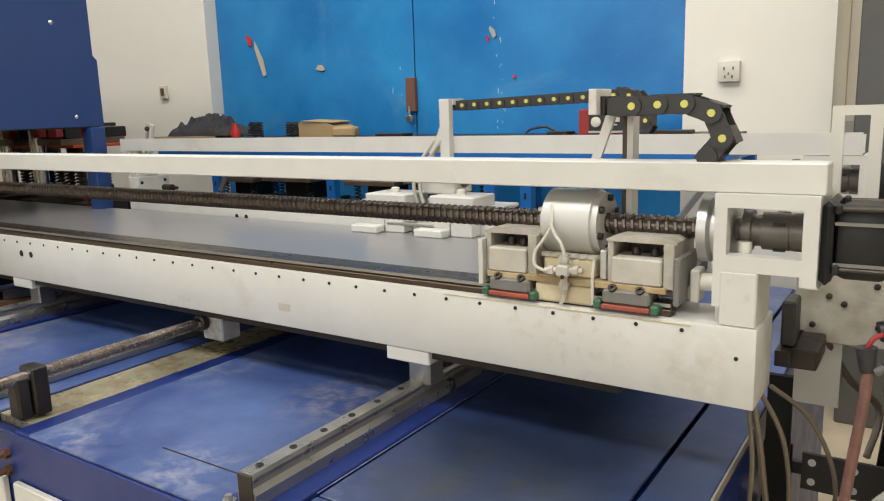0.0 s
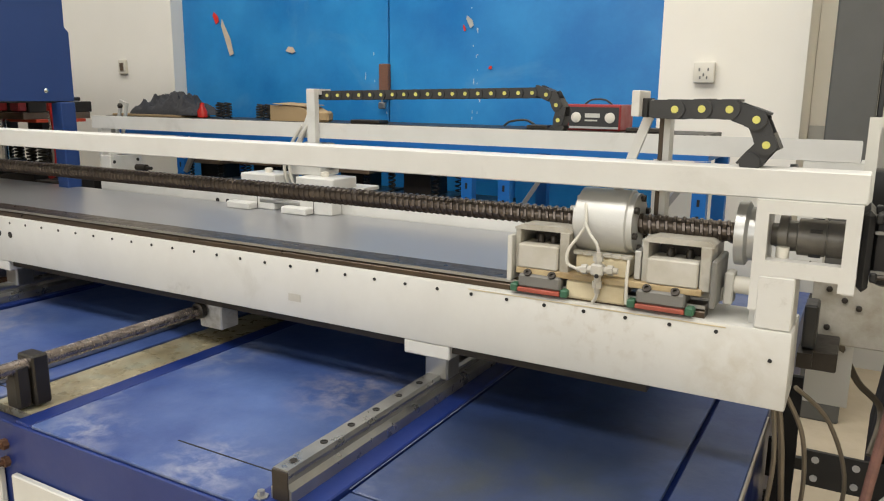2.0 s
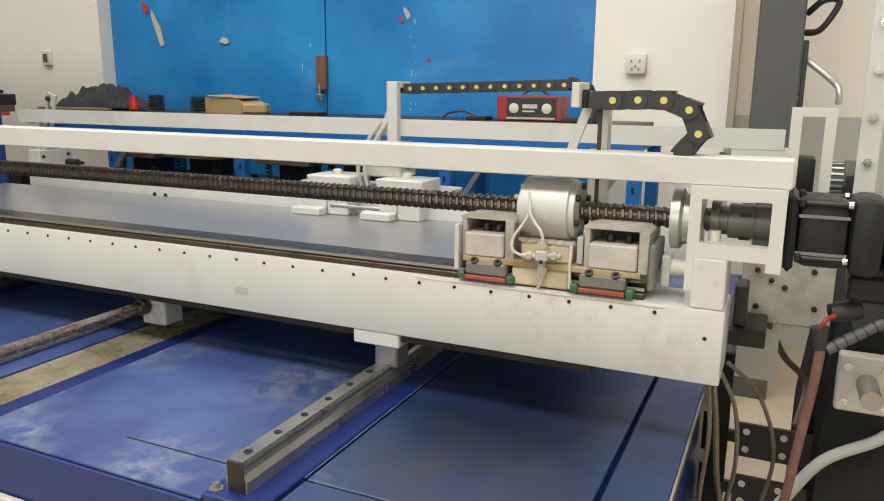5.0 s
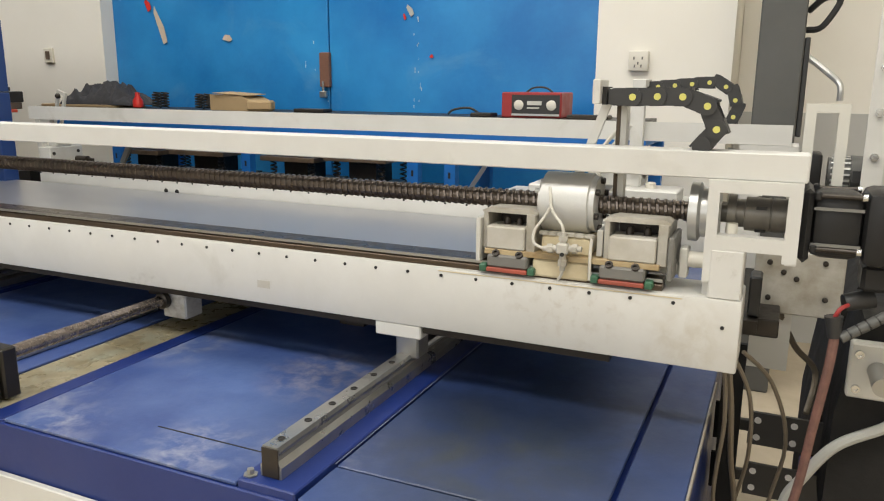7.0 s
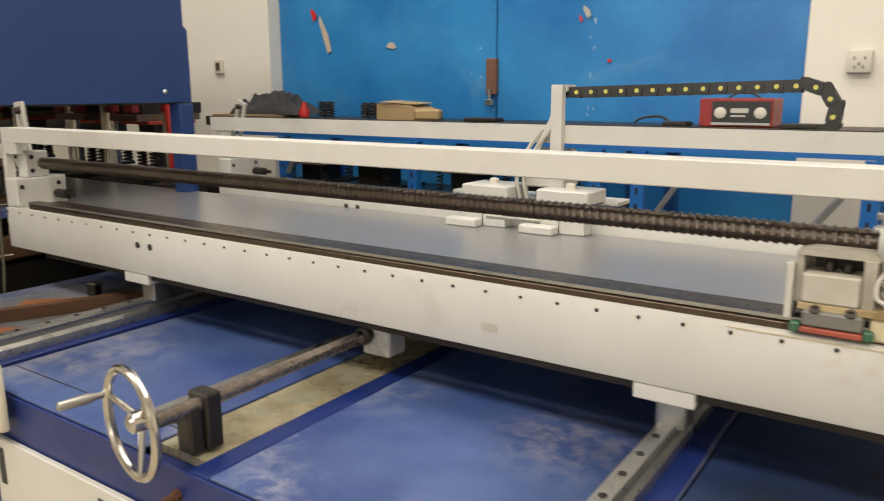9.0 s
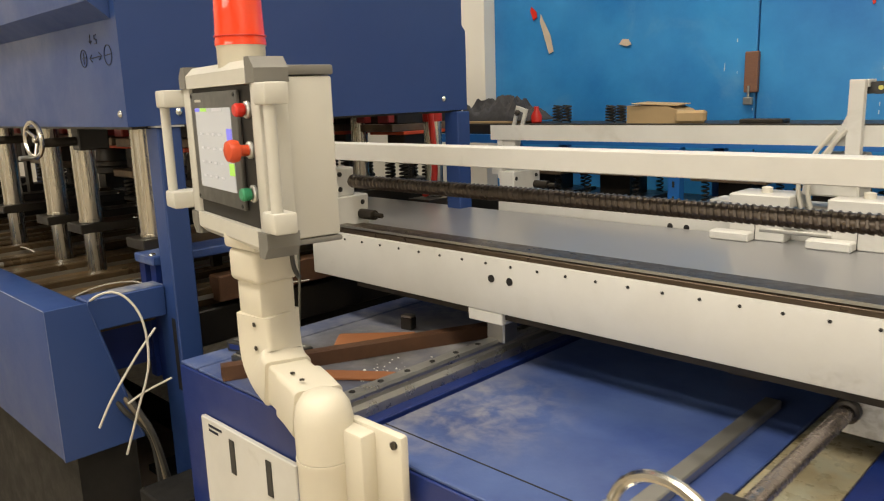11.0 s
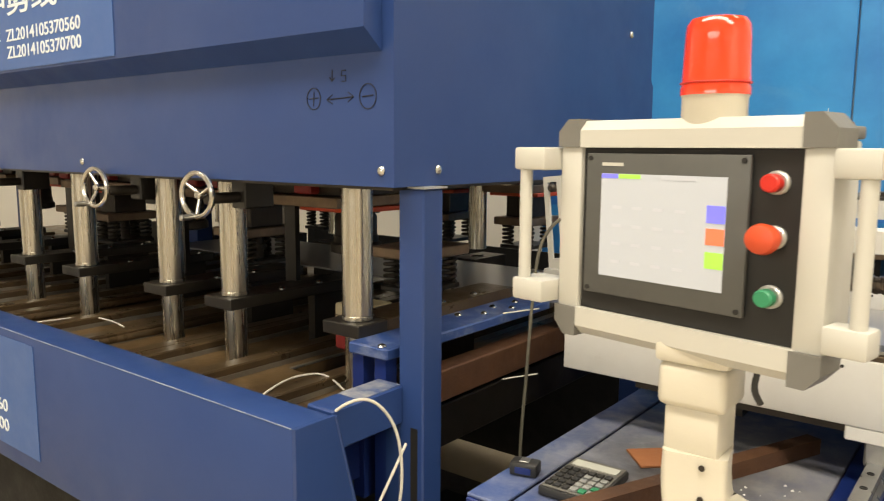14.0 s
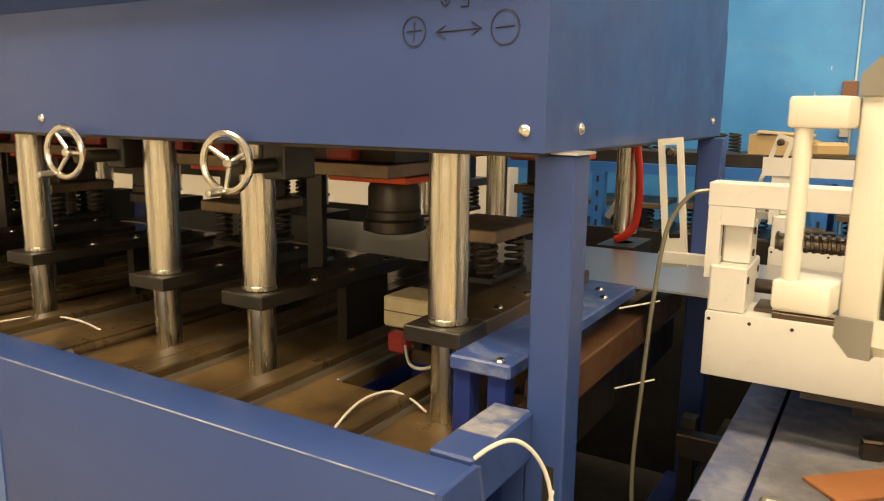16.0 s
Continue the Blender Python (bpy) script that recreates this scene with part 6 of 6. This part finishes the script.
for s, xo, reach, ahead in ((-1, -0.157, 0.048, 0.026), (1, 0.153, 0.04, 0.004)):
    h = part("grip_bar", pmesh(rod(B(), (xo + s * (reach - 0.012), -0.004 - ahead, -0.075), (xo + s * (reach - 0.012), -0.004 - ahead, 0.085), 0.0075, None, 18)), PANEL, hp, "round vertical grip bar")
    for z0, z1 in ((0.074, 0.103), (-0.097, -0.068)):
        part("grip_bracket", pbox(min(xo, xo + s * reach), max(xo, xo + s * reach), -0.014 - ahead, 0.014, z0, z1, bev=0.0035), PANEL, h)
part("beacon_base", spin(B(), [(0.034, 1.290), (0.037, 1.295), (0.037, 1.330), (0.0385, 1.333)], (-2.047, 0.607, 0), (0, 0, 1), 36), BEIGE, hp)
bl = part("beacon_lens", spin(B(), [(0.0395, 1.333), (0.0395, 1.341), (0.0385, 1.343), (0.0365, 1.40), (0.0355, 1.412), (0.031, 1.419), (0.02, 1.422)], (-2.047, 0.607, 0), (0, 0, 1), 40), BEACON, hp, "red plastic beacon lens")
part("lens_ridge", spin(B(), [(0.0398, 1.346), (0.0402, 1.347), (0.0398, 1.348)], (-2.047, 0.607, 0), (0, 0, 1), 40), RED, bl)
AX, AY = -2.047, 0.616
part("neck_flange", box(B(), AX - 0.046, AX + 0.046, AY - 0.046, AY + 0.046, 1.015, 1.045, 0.008, 2), BEIGE, hp)
part("neck_top", box(B(), AX - 0.042, AX + 0.042, AY - 0.042, AY + 0.042, 0.960, 1.0155, 0.01, 3), BEIGE, hp)
part("neck_tube", box(B(), AX - 0.034, AX + 0.034, AY - 0.034, AY + 0.034, 0.90, 0.962, 0.006, 2), BEIGE, hp)


def sweep_square(pts, half, bev):
    """a rounded square tube along a path"""
    bm = B()
    pts = smoothed(pts, 7)
    sec = []
    for sx, sz in ((1, 1), (-1, 1), (-1, -1), (1, -1)):
        for k in range(4):
            a = math.atan2(sz, sx) - math.pi / 4 + k * math.pi / 6
            sec.append((sx * (half - bev) + bev * math.cos(a), sz * (half - bev) + bev * math.sin(a)))
    rings, side = [], Vector((0.2, -0.98, 0)).normalized()
    for i, p in enumerate(pts):
        d = (pts[min(i + 1, len(pts) - 1)] - pts[max(i - 1, 0)]).normalized()
        s = (side - d * side.dot(d)).normalized()
        u = d.cross(s)
        rings.append([bm.verts.new(p + a * s + b * u) for a, b in sec])
    n = len(sec)
    for a, b in zip(rings, rings[1:]):
        for k in range(n):
            bm.faces.new((a[k], a[(k + 1) % n], b[(k + 1) % n], b[k]))
    bm.faces.new(rings[0])
    bm.faces.new(rings[-1][::-1])
    return bm


part("elbow", sweep_square([(AX, AY, 0.905), (AX, AY, 0.86), (AX + 0.008, AY - 0.002, 0.826), (AX + 0.034, AY - 0.008, 0.808), (AX + 0.07, AY - 0.017, 0.802)], 0.0385, 0.008), BEIGE, hp)
part("arm_tube", sweep_square([(AX + 0.06, AY - 0.014, 0.802), (AX + 0.09, AY - 0.02, 0.800), (AX + 0.13, AY - 0.03, 0.797)], 0.0335, 0.005), BEIGE, hp)
part("arm_end", sweep_square([(AX + 0.115, AY - 0.026, 0.798), (AX + 0.15, AY - 0.034, 0.795), (AX + 0.185, AY - 0.043, 0.79)], 0.0385, 0.009), BEIGE, hp)
KX, KY = -1.835, 0.564
part("swivel_head", spin(B(), [(0.043, 0.735), (0.0435, 0.74), (0.0435, 0.79), (0.040, 0.812), (0.030, 0.828), (0.014, 0.835)], (KX, KY, 0), (0, 0, 1), 40), BEIGE, hp)
part("swivel_drum", spin(B(), [(0.030, 0.642), (0.042, 0.645), (0.043, 0.66), (0.043, 0.722), (0.0445, 0.726), (0.0445, 0.734)], (KX, KY, 0), (0, 0, 1), 40), BEIGE, hp)
wp = part("wall_plate", box(B(), KX + 0.02, KX + 0.135, 0.592, 0.6085, 0.668, 0.79, 0.006, 2), BEIGE, hp)
part("plate_arm", box(B(), KX + 0.02, KX + 0.082, 0.565, 0.596, 0.67, 0.785, 0.006, 2), BEIGE, hp)
for z in (0.682, 0.776):
    part("plate_screw", spin(B(), [(0.006, 0), (0.006, 0.004), (0.003, 0.004)], (KX + 0.122, 0.592, z), (0, -1, 0), 12), DARK, wp)
for dx, dz in ((-0.018, 0.0), (0.018, 0.0), (-0.018, -0.04), (0.018, -0.04)):
    part("set_screw", spin(B(), [(0.004, 0), (0.004, 0.0015)], (AX + dx, AY - 0.0385, 0.892 + dz), (0, -1, 0), 10), DARK, hp)
for a, b in ((0.055, 0.0), (0.06, 0.03), (0.13, 0.0), (0.165, 0.0)):
    part("set_screw", spin(B(), [(0.004, 0), (0.004, 0.0015)], (AX + a, AY - 0.02 - a * 0.2 + b * 0.8, 0.838), (0, 0, 1), 10), DARK, hp)
part("panel_cable", hose(B(), [(-1.99, 0.63, 1.047), (-1.985, 0.63, 1.02), (-1.99, 0.635, 0.985), (-1.983, 0.64, 0.965)], 0.004), BLACK, hp)

# ---- loose things on the table ----
def bar_thing(name, p, q, half, material, label, category):
    p, q = Vector(p), Vector(q)
    d = q - p
    m = Matrix.Translation(p) @ d.to_track_quat("X", "Z").to_matrix().to_4x4()
    bm = B()
    rings = []
    for x, h in ((0, half), (d.length, half), (d.length, half - 0.0022), (0, half - 0.0022)):
        rings.append([bm.verts.new((x, sy * h, sz * h)) for sy, sz in ((-1, -1), (1, -1), (1, 1), (-1, 1))])
    for u, v in zip(rings, rings[1:] + rings[:1]):
        for k in range(4):
            bm.faces.new((u[k], u[(k + 1) % 4], v[(k + 1) % 4], v[k]))
    bmesh.ops.recalc_face_normals(bm, faces=bm.faces)
    bmesh.ops.transform(bm, verts=bm.verts, matrix=m)
    return solid(name, bm, material, label, category, base=p)


bar_thing("steel_tube", (-2.243, 0.625, TZ + 0.0145), (-2.016, 1.15, TZ + 0.0145), 0.014, RUST, "long brown rusty square steel tube lying across the table", "steel tube")
solid("rusty_flat_bar", box(B(), -0.084, 0.084, -0.037, 0.037, 0, 0.005, 0.001, 1, pose(-2.194, 0.967, TZ + 0.0005, 0, 0, 43)), RUST_LIGHT, "orange rusty flat steel piece beside the tube", "steel piece", base=(-2.2, 0.95, TZ))
solid("rusty_flat_bar", box(B(), -0.07, 0.07, -0.02, 0.02, 0, 0.005, 0.001, 1, pose(-2.05, 0.80, TZ + 0.001, 0, 0, 35)), RUST_LIGHT, "small orange rusty flat steel piece on the table", "steel piece", base=(-2.05, 0.8, TZ))
CM = pose(-2.272, 0.757, TZ + 0.0005, 0, 0, 2) @ Matrix.Diagonal((0.93, 0.92, 1, 1))
cal = thing("calculator", (-2.274, 0.761, TZ), "grey desk calculator with dark keys lying on the table", "calculator")


def cbox(*a, bev=0.0):
    return box(B(), *a, bev, 2, CM)


part("case", cbox(-0.052, 0.052, -0.075, 0.075, 0, 0.016, bev=0.005), BLACK, cal)
part("face", cbox(-0.048, 0.048, -0.071, 0.071, 0.0162, 0.0175, bev=0.0005), PANEL_DARK, cal)
part("display", cbox(-0.042, 0.042, 0.035, 0.06, 0.0177, 0.019), LCD, cal)
for r in range(5):
    for c in range(6):
        part("key", cbox(-0.043 + 0.015 * c, -0.031 + 0.015 * c, -0.066 + 0.0185 * r, -0.053 + 0.0185 * r, 0.0177, 0.0215, bev=0.001), (GREEN if (r, c) in ((0, 4), (1, 5)) else BLACK if c < 3 or r > 3 else KEYCAP), cal)
TM = pose(-2.374, 0.742, TZ + 0.0003, 0, 0, 15) @ Matrix.Scale(0.68, 4)
tp = thing("tape_measure", (-2.375, 0.70, TZ), "small black case tape measure on the table edge", "tape measure")
part("case", box(B(), -0.035, 0.035, -0.024, 0.024, 0, 0.034, 0.007, 2, TM), BLACK, tp)
part("clip", box(B(), -0.012, 0.012, -0.014, 0.014, 0.0342, 0.0365, 0.001, 1, TM), STEEL, tp)
part("label_plate", box(B(), -0.02, 0.02, -0.0252, -0.0243, 0.008, 0.024, 0, 1, TM), TABLE_SIDE, tp)
sbk = thing("small_block", (-2.197, 1.07, TZ), "small dark steel block with bright top on the table", "block")
part("body", box(B(), -0.015, 0.015, -0.011, 0.011, 0, 0.028, 0.002, 1, pose(-2.197, 1.07, TZ, 0, 0, 12)), DARK, sbk)
part("top_face", box(B(), -0.014, 0.014, -0.010, 0.010, 0.0282, 0.034, 0.001, 1, pose(-2.197, 1.07, TZ, 0, 0, 12)), STEEL, sbk)
dust = B()
rd2 = random.Random(8)
for i in range(45):
    x, y = rd2.gauss(-2.03, 0.03), rd2.gauss(0.84, 0.05)
    if abs((x + 2.243) * 0.908 - (y - 0.625) * 0.418) < 0.03:
        continue
    s = abs(rd2.gauss(0, 0.0014)) + 0.0008
    bmesh.ops.create_icosphere(dust, subdivisions=1, radius=s, matrix=Matrix.Translation((x, y, TZ + s * 0.2)))
solid("white_crumbs", dust, CHALK, "white crumbs of plaster on the blue table", "crumbs", kind="stuff")

# ---- what moves ----
# x of the far carriage's post; it dwells at both ends
SLIDE = [(0.0, -1.081), (0.2, -1.167), (0.4, -1.268), (0.6, -1.372), (0.8, -1.468), (1.0, -1.506), (1.2, -1.508), (4.0, -1.508), (4.2, -1.455), (4.4, -1.37), (6.0, -0.54), (6.2, -0.475), (6.4, -0.465), (7.1, -0.465), (7.3, -0.472), (7.5, -0.512), (7.6, -0.555), (7.8, -0.65), (8.0, -0.745), (8.3, -0.862), (8.6, -1.022), (9.0, -1.222), (9.4, -1.42), (9.6, -1.478), (9.8, -1.49), (12.6, -1.49), (12.8, -1.44), (13.0, -1.36), (14.6, -0.54), (14.8, -0.475), (15.0, -0.465), (16.0, -0.465)]


def slide_x(t):
    for (a, xa), (b, xb) in zip(SLIDE, SLIDE[1:]):
        if t <= b:
            return xa + (xb - xa) * (t - a) / (b - a)
    return SLIDE[-1][1]


def motions():
    """keys of all that moves: the far carriage and the links of its chain"""
    times = [round(0.1 * i, 1) for i in range(161)]
    times = [t for t in times if t in (0.0, 16.0) or abs(slide_x(t - 0.1 if t else 0) - slide_x(min(t + 0.1, 16.0))) > 1e-5]
    z0 = BZ1 + 0.018
    walk(rc, [(t, pose(slide_x(t), YR, z0)) for t in times])
    places = [(t, chain_poses(slide_x(t) + 0.036)) for t in times]
    for i, ln in enumerate(chain_links):
        walk(ln, [(t, pose(p[i][0] + 1.0, 0, p[i][1] - TUBE1, 0, p[i][2], 0)) for t, p in places])


motions()
